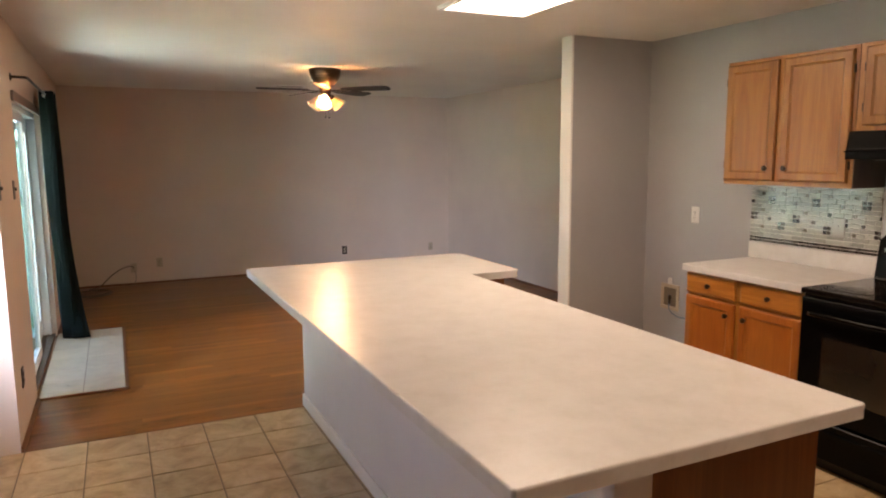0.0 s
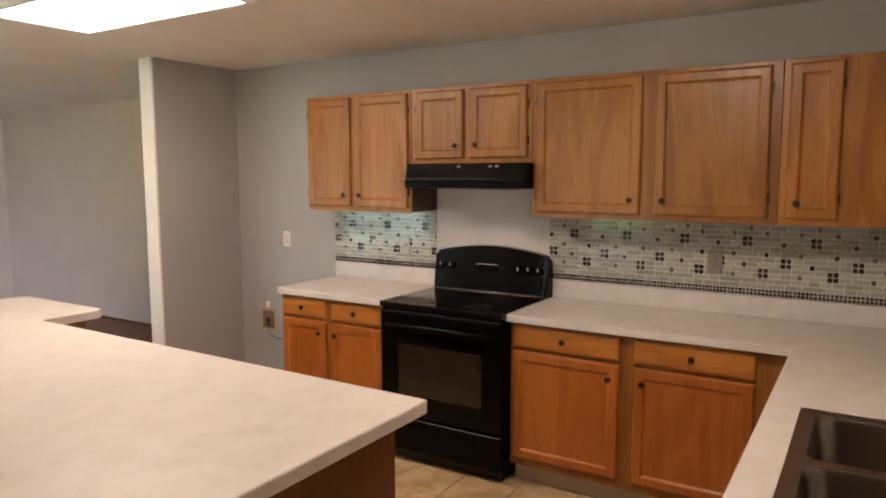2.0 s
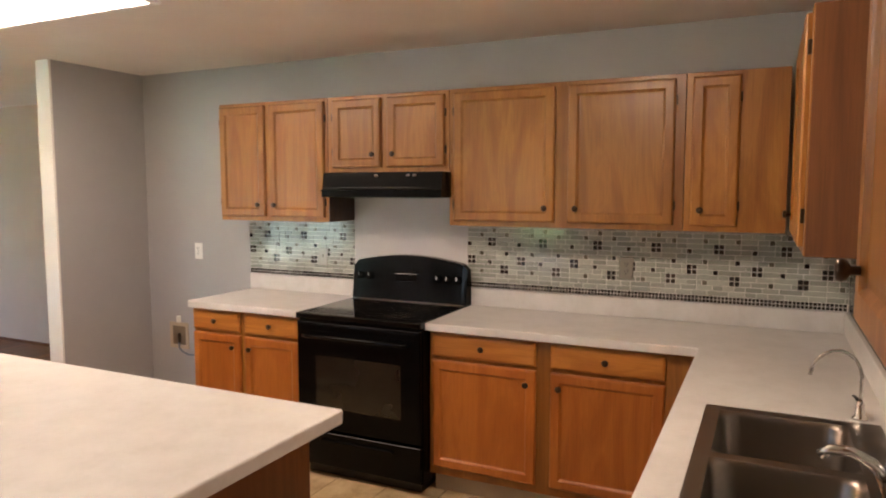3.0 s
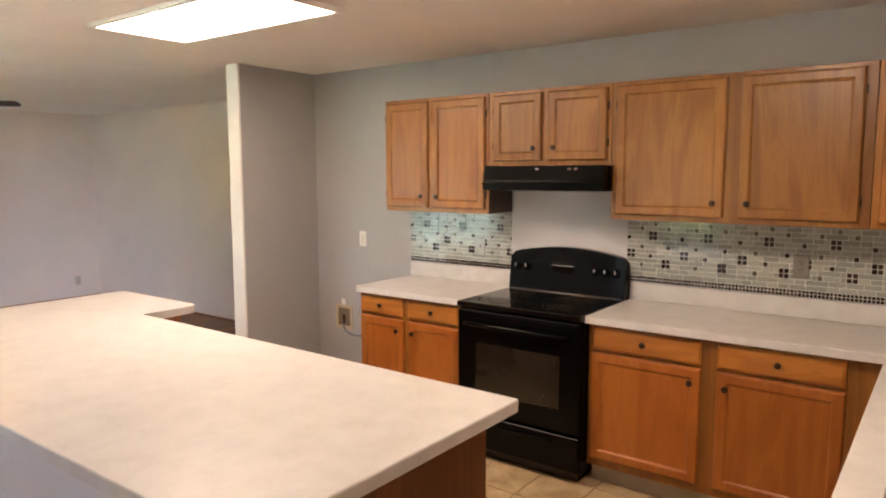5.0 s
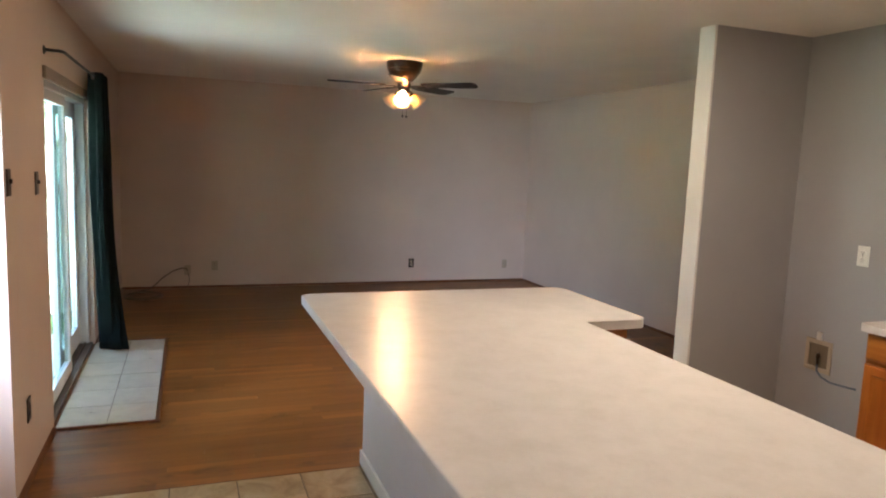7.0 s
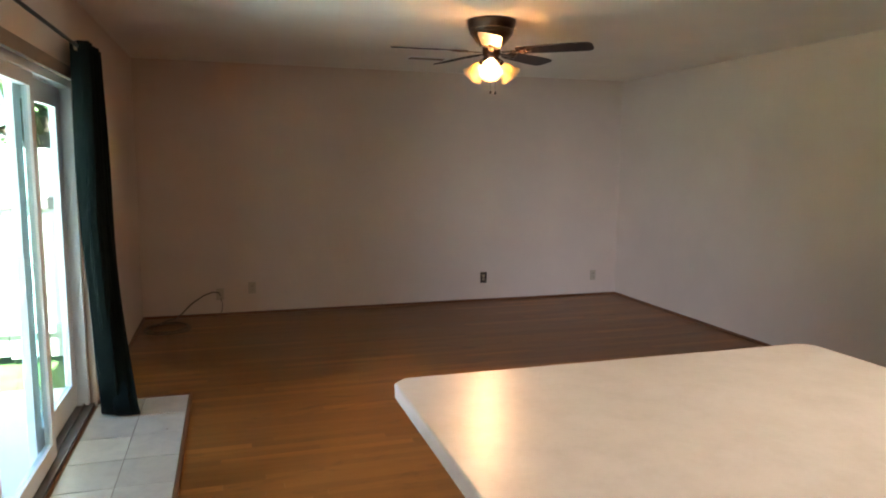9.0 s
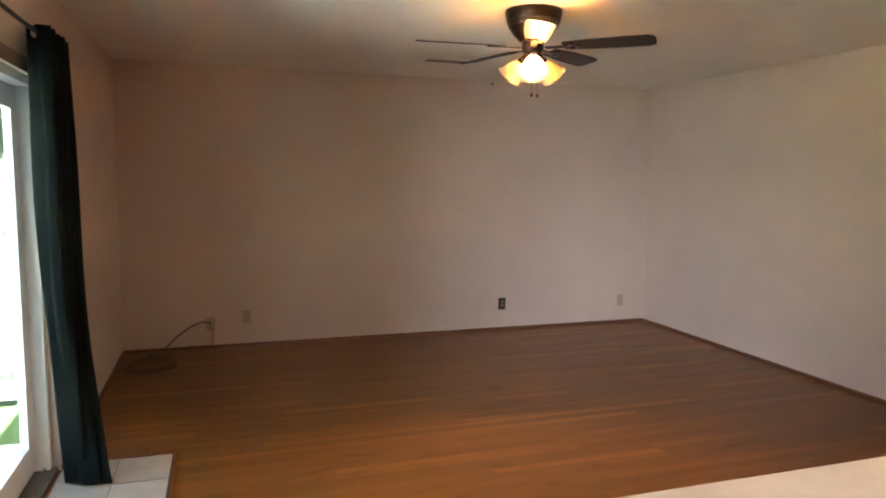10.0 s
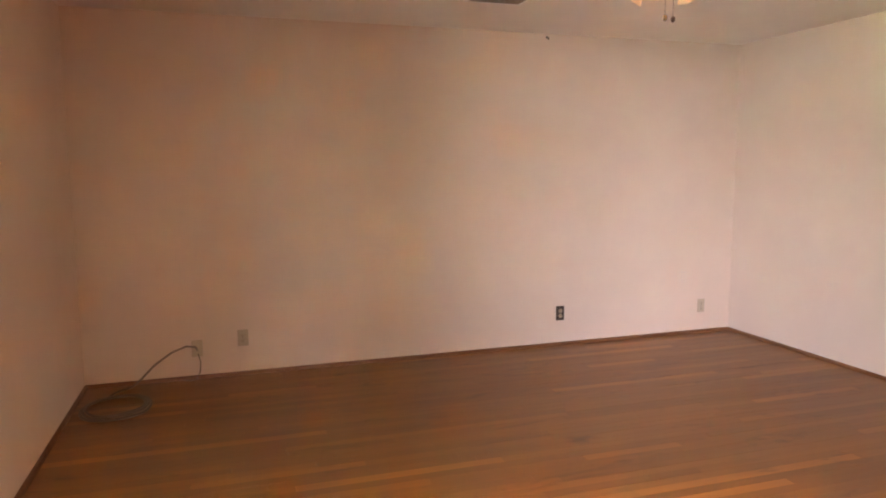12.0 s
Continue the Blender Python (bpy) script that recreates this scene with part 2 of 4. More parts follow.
M_QUARTER = oak("stained_quarter_round", (0.10, 0.035, 0.012), (0.19, 0.075, 0.026), 'x', 0.4)
M_QUARTER_Y = oak("stained_quarter_round_lengthwise", (0.10, 0.035, 0.012), (0.19, 0.075, 0.026), 'y', 0.4)
M_PLANK = plank_floor("strip_oak_floor")
M_TILE = ceramic("beige_floor_tile", (0.29, 0.19, 0.088), (0.46, 0.34, 0.185), (0.58, 0.46, 0.285), 0.34)
M_PADTILE = ceramic("pale_entry_tile", (0.42, 0.40, 0.32), (0.50, 0.475, 0.385), (0.56, 0.535, 0.44), 0.3)
M_GROUT = plain("tile_grout", (0.20, 0.15, 0.10), 0.9, grain=300)
M_GROUTW = plain("pale_grout", (0.78, 0.76, 0.70), 0.85, grain=300)
M_LAM = laminate("off_white_laminate")
M_KICK = plain("toe_kick_vinyl", (0.52, 0.49, 0.44), 0.5)
M_BLACK = plain("black_enamel", (0.0022, 0.0022, 0.0022), 0.2, mottle=0.3, grain_bump=0.02)
M_BLACK.node_tree.nodes["Principled BSDF"].inputs["Specular IOR Level"].default_value = 0.12
M_BLACKM = plain("matt_black_metal", (0.007, 0.0065, 0.0065), 0.42, mottle=0.3)
M_BGLASS = plain("black_glass", (0.004, 0.004, 0.004), 0.05, mottle=0.2, grain_bump=0.0)
M_OVENGLASS = plain("brown_oven_glass", (0.018, 0.0145, 0.0105), 0.12, mottle=0.3, grain_bump=0.0)
M_BRONZE = plain("dark_bronze", (0.035, 0.022, 0.015), 0.3, 0.7, mottle=0.3)
M_KNOB = plain("antique_brass_knob", (0.05, 0.032, 0.02), 0.35, 0.8, mottle=0.4)
M_BLADE = oak("dark_walnut_blade", (0.009, 0.0045, 0.003), (0.02, 0.0095, 0.006), 'x', 0.6)
M_CHROME = plain("chrome", (0.62, 0.61, 0.59), 0.12, 1.0, mottle=0.05, grain_bump=0.0)
M_STEEL = plain("brushed_steel", (0.25, 0.22, 0.19), 0.32, 1.0, mottle=0.1, grain=400)
M_PANEL = plain("glossy_white_panel", (0.56, 0.545, 0.55), 0.16, 0.0, mottle=0.03, grain_bump=0.02)
M_MPALE = mosaic_glass("pale_glass_mosaic", (0.27, 0.285, 0.25), (0.43, 0.44, 0.39))
M_MDARK = mosaic_glass("dark_brown_mosaic", (0.012, 0.008, 0.006), (0.035, 0.023, 0.016))
M_MMID = mosaic_glass("olive_mosaic", (0.075, 0.065, 0.045), (0.17, 0.155, 0.115))
M_PLATEW = plain("white_plastic_plate", (0.72, 0.71, 0.67), 0.35, mottle=0.03, grain_bump=0.02)
M_PLATEI = plain("ivory_plastic_plate", (0.44, 0.36, 0.26), 0.4, mottle=0.04, grain_bump=0.02)
M_PLATEB = plain("brown_plastic_plate", (0.030, 0.017, 0.012), 0.35, mottle=0.1, grain_bump=0.02)
M_SLOT = plain("dark_slot", (0.01, 0.01, 0.01), 0.6)
M_VINYL = plain("white_vinyl_frame", (0.80, 0.84, 0.86), 0.35, mottle=0.04)
M_ALU = plain("weathered_door_track", (0.22, 0.21, 0.20), 0.4, 0.8, mottle=0.15)
M_BROWNTRIM = plain("brown_head_trim", (0.20, 0.15, 0.11), 0.5, mottle=0.1)
M_PANE = pane_glass("window_glass")
M_CURTAIN = cloth("blackout_curtain_cloth", (0.0048, 0.0085, 0.0078))
M_TUBE = glow("light_diffuser", (1.0, 0.80, 0.60), 0.85)
M_FILL_DOME = glow("fill_dome_diffuser", (1.0, 0.80, 0.58), 4.4)
M_BULB = glow("lit_bulb", (1.0, 0.55, 0.26), 135.0)
M_SHADE = amber_shade("amber_glass_shade")
M_CABLE = plain("grey_brown_cable", (0.12, 0.085, 0.06), 0.5)
M_HOSE = plain("blue_grey_hose", (0.12, 0.15, 0.20), 0.4)
M_CONCRETE = plain("patio_concrete", (0.78, 0.755, 0.71), 0.9, mottle=0.12, scale=1.5, grain=90)
M_GRASS = plain("lawn", (0.07, 0.13, 0.03), 0.95, mottle=0.35, scale=6.0, grain=60, grain_bump=0.6)
M_FENCE = plain("pale_fence_boards", (0.52, 0.51, 0.47), 0.7, mottle=0.08, scale=5.0)
M_RAIL = plain("dark_fence_rail", (0.14, 0.12, 0.10), 0.7)
M_BARK = plain("bark", (0.12, 0.085, 0.055), 0.95, mottle=0.35, scale=9.0, grain=60, grain_bump=0.6)
M_SIDING = plain("exterior_siding", (0.45, 0.42, 0.37), 0.8)
M_POT = plain("dark_planter", (0.05, 0.05, 0.05), 0.6, mottle=0.2)


def leaf_material():
    m, t, b = tree("leaves")
    geo = node(t, "ShaderNodeNewGeometry")
    t.links.new(ramp(t, geo.outputs["Random Per Island"], [(0.0, (0.035, 0.075, 0.018)), (0.6, (0.075, 0.14, 0.03)), (1.0, (0.13, 0.19, 0.055))]), b.inputs["Base Color"])
    b.inputs["Roughness"].default_value = 0.6
    b.inputs["Transmission Weight"].default_value = 0.0
    return m


M_LEAF = leaf_material()


# ---- mesh helpers ----
def box(bm, x0, x1, y0, y1, z0, z1, bevel=0.0, mat=0):
    vs = [bm.verts.new((x, y, z)) for x in (x0, x1) for y in (y0, y1) for z in (z0, z1)]
    idx = ((0, 1, 3, 2), (4, 6, 7, 5), (0, 4, 5, 1), (2, 3, 7, 6), (0, 2, 6, 4), (1, 5, 7, 3))
    fs = [bm.faces.new([vs[i] for i in f]) for f in idx]
    for f in fs:
        f.material_index = mat
    if bevel:
        es = list({e for f in fs for e in f.edges})
        bmesh.ops.bevel(bm, geom=es, offset=bevel, segments=2, profile=0.5, affect='EDGES')


def boxes(*rows, bevel=0.0):
    bm = bmesh.new()
    for r in rows:
        box(bm, *r, bevel=bevel)
    return bm


def lathe(bm, profile, seg=20, at=(0, 0, 0), axis='z', mat=0):
    """Turns (radius, height) rows round an axis."""
    def put(r, h, a):
        c, s = r * math.cos(a), r * math.sin(a)
        p = {'z': (c, s, h), 'y': (c, h, s), 'x': (h, c, s)}[axis]
        return bm.verts.new((p[0] + at[0], p[1] + at[1], p[2] + at[2]))
    rings = [[put(r, h, 2 * math.pi * i / seg) for i in range(seg)] for r, h in profile]
    made = []
    for a, b in zip(rings, rings[1:]):
        for i in range(seg):
            made.append(bm.faces.new((a[i], a[(i + 1) % seg], b[(i + 1) % seg], b[i])))
    for ring in (rings[0], rings[-1]):
        made.append(bm.faces.new(ring))
    for f in made:
        f.material_index, f.smooth = mat, True
    return made


def tube(bm, pts, radius, seg=8):
    """A round bar along a line of points."""
    pts = [Vector(p) for p in pts]
    rings = []
    side = None
    for i, p in enumerate(pts):
        d = (pts[min(i + 1, len(pts) - 1)] - pts[max(i - 1, 0)]).normalized()
        if side is None:
            side = d.orthogonal().normalized()
        side = (side - d * side.dot(d)).normalized()
        up = d.cross(side)
        r = radius[i] if isinstance(radius, (list, tuple)) else radius
        rings.append([bm.verts.new(p + (side * math.cos(a) + up * math.sin(a)) * r) for a in (2 * math.pi * k / seg for k in range(seg))])
    for a, b in zip(rings, rings[1:]):
        for i in range(seg):
            bm.faces.new((a[i], a[(i + 1) % seg], b[(i + 1) % seg], b[i])).smooth = True
    bm.faces.new(rings[0])
    bm.faces.new(rings[-1])


def framed_slab(bm, x0, x1, z0, z1, profile, y_back=0.0):
    """A door leaf facing -y, built of nested rectangles: (inset, height off the back) from rim to middle."""
    rings = []
    for inset, out in profile:
        y = y_back - out
        rings.append([bm.verts.new(p) for p in ((x0 + inset, y, z0 + inset), (x1 - inset, y, z0 + inset), (x1 - inset, y, z1 - inset), (x0 + inset, y, z1 - inset))])
    for a, b in zip(rings, rings[1:]):
        for i in range(4):
            bm.faces.new((a[i], a[(i + 1) % 4], b[(i + 1) % 4], b[i]))
    bm.faces.new(rings[-1])
    bm.faces.new(rings[0][::-1])


def mesh_of(name, bm, mats):
    bmesh.ops.recalc_face_normals(bm, faces=bm.faces[:])
    me = bpy.data.meshes.new(name)
    bm.to_mesh(me)
    bm.free()
    for m in (mats if isinstance(mats, (list, tuple)) else [mats]):
        me.materials.append(m)
    return me


def part(name, bm, material, parent, label="", at=None):
    ob = new(name, mesh_of(name, bm, material))
    ob.parent = parent
    if at is not None:
        ob.matrix_basis = at
    return tagged(ob, label)


def thing(name, label, category, at=None, group="", kind=""):
    ob = new(name)
    if at is not None:
        ob.matrix_basis = at
    return tagged(ob, label, category, group, kind)


def solid(name, bm, material, label, category, kind="", group=""):
    ob = new(name, mesh_of(name, bm, material))
    return tagged(ob, label, category, group, kind)


# ---- structure ----
T = 0.14
HEAD = CEIL + 0.02
DOOR_Y0, DOOR_Y1, DOOR_H = 4.98, 6.81, 1.955
solid("wall_west", boxes(
    (LEFT - T, LEFT, CORNER + 0.0, DOOR_Y0, 0, HEAD), (LEFT - T, LEFT, DOOR_Y1, FAR + T, 0, HEAD),
    (LEFT - T, LEFT, DOOR_Y0, DOOR_Y1, DOOR_H, HEAD)), M_WALL, "off-white painted living room wall with the patio door", "wall", "structure")
solid("wall_north", boxes((LEFT, RIGHT + T, FAR, FAR + T, 0, HEAD)), M_WALL, "plain off-white painted living room end wall", "wall", "structure")
solid("wall_east", boxes((RIGHT, RIGHT + T, STUB_Y + 0.122, FAR, 0, HEAD)), M_WALL, "off-white painted living room side wall", "wall", "structure")
solid("wall_dining", boxes((DINING, LEFT - T, CORNER, CORNER + T, 0, HEAD)), M_WALL, "off-white wall closing the dining side", "wall", "structure")
solid("wall_dining_side", boxes(
    (DINING - T, DINING, SINK_WALL - T, 2.27, 0, HEAD), (DINING - T, DINING, 2.97, CORNER + T, 0, HEAD),
    (DINING - T, DINING, 2.27, 2.97, 0, 0.95), (DINING - T, DINING, 2.27, 2.97, 2.05, HEAD)), M_WALL, "off-white dining wall with a window opening", "wall", "structure")
solid("wall_range", boxes((RANGE_WALL, RANGE_WALL + T, SINK_WALL - T, STUB_Y, 0, HEAD)), M_GREY, "cool grey painted kitchen wall behind the range", "wall", "structure")
solid("wall_sink", boxes((DINING, RANGE_WALL, SINK_WALL - T, SINK_WALL, 0, HEAD)), M_GREY, "cool grey painted kitchen wall behind the sink", "wall", "structure")
solid("wall_stub", boxes((STUB_X + 0.003, RIGHT + T, STUB_Y, STUB_Y + 0.12, 0, HEAD)), M_GREY, "short grey wall between kitchen and living room", "wall", "structure")
solid("trim_stub_end", boxes((STUB_X - 0.012, STUB_X + 0.003, STUB_Y - 0.004, STUB_Y + 0.124, 0, CEIL)), M_TRIMW, "white painted end of the short wall", "trim", "structure")
solid("ceiling", boxes((DINING - T, RIGHT + T, SINK_WALL - T, CORNER + T, CEIL, CEIL + 0.14), (LEFT - T, RIGHT + T, CORNER + T, FAR + T, CEIL, CEIL + 0.14)), M_CEIL, "off-white textured drywall ceiling", "ceiling", "structure")
# unseen slab with eaves, added to keep sun off the rooms and door
roof = bmesh.new()
box(roof, DINING - 0.4, RIGHT + 0.6, SINK_WALL - 0.6, CORNER + T, 2.62, 2.78)
box(roof, LEFT - T - 0.4, RIGHT + 0.6, CORNER + T, FAR + 0.4, 2.62, 2.78)
solid("roof", roof, M_SIDING, "plain flat roof slab, added out of view to block the sun", "roof", "structure")


def quarter_round(name, axis, a, b, at, flip):
    """Stained shoe moulding along a wall."""
    bm = bmesh.new()
    n, r = 5, 0.019
    prof = [(0, 0)] + [(r * math.cos(k * math.pi / 2 / n), r * 1.25 * math.sin(k * math.pi / 2 / n)) for k in range(n + 1)]
    rows = []
    for s in (a, b):
        rows.append([bm.verts.new((s, at + flip * u, v) if axis == 'x' else (at + flip * u, s, v)) for u, v in prof])
    k = len(prof)
    for i in range(k):
        bm.faces.new((rows[0][i], rows[0][(i + 1) % k], rows[1][(i + 1) % k], rows[1][i]))
    bm.faces.new(rows[0])
    bm.faces.new(rows[1][::-1])
    solid(name, bm, M_QUARTER if axis == 'x' else M_QUARTER_Y, "dark stained wooden quarter-round along the wall", "baseboard", "structure")


quarter_round("baseboard_north", 'x', LEFT, RIGHT, FAR, -1)
quarter_round("baseboard_east", 'y', STUB_Y + 0.12, FAR, RIGHT, -1)
quarter_round("baseboard_west", 'y', DOOR_Y1, FAR, LEFT, 1)
quarter_round("baseboard_west_corner", 'y', CORNER, DOOR_Y0 - 0.04, LEFT, 1)

# ---- fluorescent ceiling panel ----
PX0, PX1, PY0, PY1 = 2.925, 3.445, 2.30, 3.535
panel = thing("ceiling_light", "white framed fluorescent panel light, switched on, on the kitchen ceiling", "ceiling light", pose((PX0 + PX1) / 2, (PY0 + PY1) / 2, CEIL))
w, l = (PX1 - PX0) / 2, (PY1 - PY0) / 2
for r in ((-w - 0.03, w + 0.03, -l - 0.03, -l), (-w - 0.03, w + 0.03, l, l + 0.03), (-w - 0.03, -w, -l, l), (w, w + 0.03, -l, l)):
    part("frame", boxes((*r, -0.022, 0.0), bevel=0.003), M_TRIMW, panel)
part("diffuser", boxes((-w, w, -l, l, -0.012, -0.002)), M_TUBE, panel, "glowing white acrylic diffuser")

# ---- round fill light near the sink, added out of view to brighten the kitchen ----
dome = thing("ceiling_light", "round white fill light, added unseen on the ceiling near the sink", "ceiling light", pose(3.05, 0.55, CEIL))
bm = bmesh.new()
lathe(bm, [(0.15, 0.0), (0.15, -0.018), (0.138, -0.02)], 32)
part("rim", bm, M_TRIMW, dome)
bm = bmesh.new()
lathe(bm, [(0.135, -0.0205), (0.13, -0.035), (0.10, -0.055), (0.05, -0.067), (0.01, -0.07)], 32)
part("diffuser", bm, M_FILL_DOME, dome, "glowing white dome of the added fill light")

# ---- sliding patio door ----
door = thing("door_1", "white framed sliding glass patio door onto a sunny yard", "patio door", pose(LEFT - 0.09, DOOR_Y0, 0), kind="structure")
DW = DOOR_Y1 - DOOR_Y0
part("door_frame", boxes((-0.05, 0.05, 0, 0.04, 0.02, DOOR_H), (-0.05, 0.05, DW - 0.04, DW, 0.02, DOOR_H), (-0.05, 0.05, 0.04, DW - 0.04, DOOR_H - 0.045, DOOR_H), bevel=0.003), M_VINYL, door)
part("track", boxes((-0.06, 0.075, 0.0, DW, 0.0, 0.022), (-0.035, -0.027, 0.04, DW - 0.04, 0.022, 0.034), (0.02, 0.028, 0.04, DW - 0.04, 0.022, 0.034), bevel=0.0015), M_ALU, door, "weathered metal track")


def sash(name, y0, y1, x, stile):
    s = part(name, boxes((x - 0.018, x + 0.018, y0, y0 + stile, 0.036, DOOR_H - 0.047), (x - 0.018, x + 0.018, y1 - stile, y1, 0.036, DOOR_H - 0.047),
                         (x - 0.018, x + 0.018, y0 + stile, y1 - stile, 0.036, 0.036 + stile * 1.35), (x - 0.018, x + 0.018, y0 + stile, y1 - stile, DOOR_H - 0.047 - stile, DOOR_H - 0.047), bevel=0.003), M_VINYL, door)
    g = part("pane", boxes((x - 0.004, x + 0.004, y0 + stile, y1 - stile, 0.036 + stile * 1.35, DOOR_H - 0.047 - stile)), M_PANE, s)
    g.visible_shadow = False
    return s


sash("fixed_sash", DW * 0.48, DW - 0.04, -0.03, 0.11)
s_near = sash("sliding_sash", 0.042, DW * 0.55, 0.024, 0.065)
part("handle", boxes((0.042, 0.075, 0.062, 0.082, 0.90, 1.12), (0.030, 0.046, 0.060, 0.086, 0.88, 0.92), (0.030, 0.046, 0.060, 0.086, 1.10, 1.14), bevel=0.003), M_BLACKM, s_near, "dark pull handle")
solid("trim_door_head", boxes((LEFT + 0.001, LEFT + 0.018, DOOR_Y0 - 0.03, DOOR_Y1 + 0.03, DOOR_H - 0.02, DOOR_H + 0.045), bevel=0.002), M_BROWNTRIM, "brown wooden trim above the patio door", "trim", "structure")

# ---- curtain rod and curtain ----
ROD_X, ROD_Z = LEFT + 0.09, 2.085
rod = thing("curtain_rod", "thin black metal curtain rod above the patio door", "curtain rod", pose(LEFT, 5.0, ROD_Z))
bm = bmesh.new()
tube(bm, [(0.0, 0, 0.0), (0.04, 0.004, 0.0), (0.078, 0.02, 0.0), (0.09, 0.06, 0.0), (0.09, 1.83, 0.0), (0.078, 1.87, 0.0), (0.04, 1.885, 0), (0.0, 1.89, 0)], 0.009, 10)
part("rod", bm, M_BLACKM, rod)
for yy in (0.0, 1.89):
    bm = bmesh.new()
    lathe(bm, [(0.024, 0.001), (0.024, 0.006), (0.014, 0.010)], 16, (0, yy, 0), 'x')
    part("bracket", bm, M_BLACKM, rod)


def curtain():
    c = thing("curtain", "dark blackout curtain panel drawn aside on its rod", "curtain", pose(0, 0, 0))
    bm = bmesh.new()
    nu, nv, folds = 120, 28, 7
    rows = []
    for j in range(nv + 1):
        v = j / nv
        z = ROD_Z + 0.030 - v * (ROD_Z + 0.030 - 0.022)
        flare = v ** 2.2
        row = []
        for i in range(nu + 1):
            u = i / nu
            ph = u * folds * 2 * math.pi
            ty, tx = 6.30 + 0.45 * u, ROD_X + 0.052 * math.sin(ph)
            by, bx = 6.60 - 0.06 * u + 0.03 * math.sin(ph * 0.5 + 1), 0.70 + 0.16 * u + 0.05 * math.sin(ph + 0.5) + 0.02 * math.sin(ph * 0.31)
            row.append(bm.verts.new((tx + (bx - tx) * flare + 0.006 * math.sin(9 * v + ph * 0.3), ty + (by - ty) * flare + 0.008 * math.sin(6 * v + u * 7), z)))
        rows.append(row)
    for a, b in zip(rows, rows[1:]):
        for i in range(nu):
            bm.faces.new((a[i], a[i + 1], b[i + 1], b[i])).smooth = True
    cl = part("cloth", bm, M_CURTAIN, c)
    mod = cl.modifiers.new("thickness", 'SOLIDIFY')
    mod.thickness = 0.002
    for k in range(7):
        u = (k * 0.5 + 0.25) / folds * 2
        if u > 1:
            break
        bm = bmesh.new()
        lathe(bm, [(0.017, -0.003), (0.024, -0.003), (0.024, 0.003), (0.017, 0.003)], 16, (ROD_X, 6.30 + 0.45 * u, ROD_Z), 'y')
        part("grommet", bm, M_CHROME, c)


curtain()


# ---- wall plates ----
def plate(name, label, category, at, mat, slots, slot_mat=None, toggle=False):
    """A cover plate facing local -y, its centre at the origin."""
    p = thing(name, label, category, at)
    bm = bmesh.new()
    framed_slab(bm, -0.036, 0.036, -0.058, 0.058, [(0, 0.0), (0, 0.003), (0.004, 0.006), (0.008, 0.0065)])
    part("cover", bm, mat, p)
    if toggle:
        part("toggle", boxes((-0.005, 0.005, -0.018, -0.004, -0.004, 0.016), bevel=0.0015), mat, p)
    for z in slots:
        bm = bmesh.new()
        lathe(bm, [(0.0165, -0.0062), (0.0165, -0.009), (0.015, -0.0095)], 14, (0, 0, z), 'y')
        r = part("receptacle", bm, slot_mat or mat, p)
        part("slot", boxes((-0.008, -0.005, -0.0102, -0.0092, z - 0.003, z + 0.007), (0.005, 0.008, -0.0102, -0.0092, z - 0.003, z + 0.007), (-0.0025, 0.0025, -0.0102, -0.0092, z - 0.012, z - 0.007)), M_SLOT, r)
    bm = bmesh.new()
    lathe(bm, [(0.003, -0.006), (0.003, -0.0082)], 8, (0, 0, 0), 'y')
    part("screw", bm, M_ALU, p)
    return p


NORTH = lambda x, z: pose(x, FAR, z)
EAST = lambda y, z: pose(RANGE_WALL, y, z, 0, 0, -90)
WEST = lambda y, z: pose(LEFT, y, z, 0, 0, 90)
plate("wall_outlet", "dark brown outlet plate with pale receptacles on the end wall", "outlet", NORTH(4.067, 0.26), M_PLATEB, (0.02, -0.02), M_PLATEI)
plate("wall_outlet", "ivory outlet plate low on the end wall", "outlet", NORTH(5.411, 0.233), M_PLATEI, (0.02, -0.02))
plate("wall_outlet", "ivory outlet plate beside the cable plate", "outlet", NORTH(1.627, 0.261), M_PLATEI, (0.02, -0.02))
plate("cable_plate", "ivory wall plate that the loose cable comes from", "wall plate", NORTH(1.325, 0.21), M_PLATEI, ())
plate("wall_outlet", "white double outlet on the grey kitchen wall", "outlet", EAST(3.53, 1.149), M_PLATEW, (0.02, -0.02))
plate("light_switch", "dark brown switch plate beside the patio door", "switch", WEST(4.707, 1.392), M_PLATEB, (), toggle=True)
plate("light_switch", "dark brown switch plate at the wall corner", "switch", WEST(4.13, 1.418), M_PLATEB, (), toggle=True)
plate("wall_outlet", "dark brown outlet plate low beside the patio door", "outlet", WEST(4.361, 0.337), M_PLATEB, (0.02, -0.02))

hook = bmesh.new()
tube(hook, [(3.922, FAR, 2.395), (3.922, FAR - 0.022, 2.395), (3.922, FAR - 0.03, 2.385), (3.922, FAR - 0.022, 2.373)], 0.004, 7)
lathe(hook, [(0.010, FAR - 0.003), (0.010, FAR)], 12, (3.922, 0, 2.395), 'y')
solid("wall_hook", hook, M_BRONZE, "small dark metal hook high on the end wall", "hook")

# ---- loose cable ----
cable = bmesh.new()
pts = [(1.325, FAR - 0.012, 0.20), (1.315, FAR - 0.05, 0.235), (1.26, FAR - 0.06, 0.245), (1.17, FAR - 0.07, 0.215), (1.06, FAR - 0.08, 0.14), (0.98, FAR - 0.09, 0.06), (0.92, FAR - 0.11, 0.014), (0.84, FAR - 0.16, 0.008)]
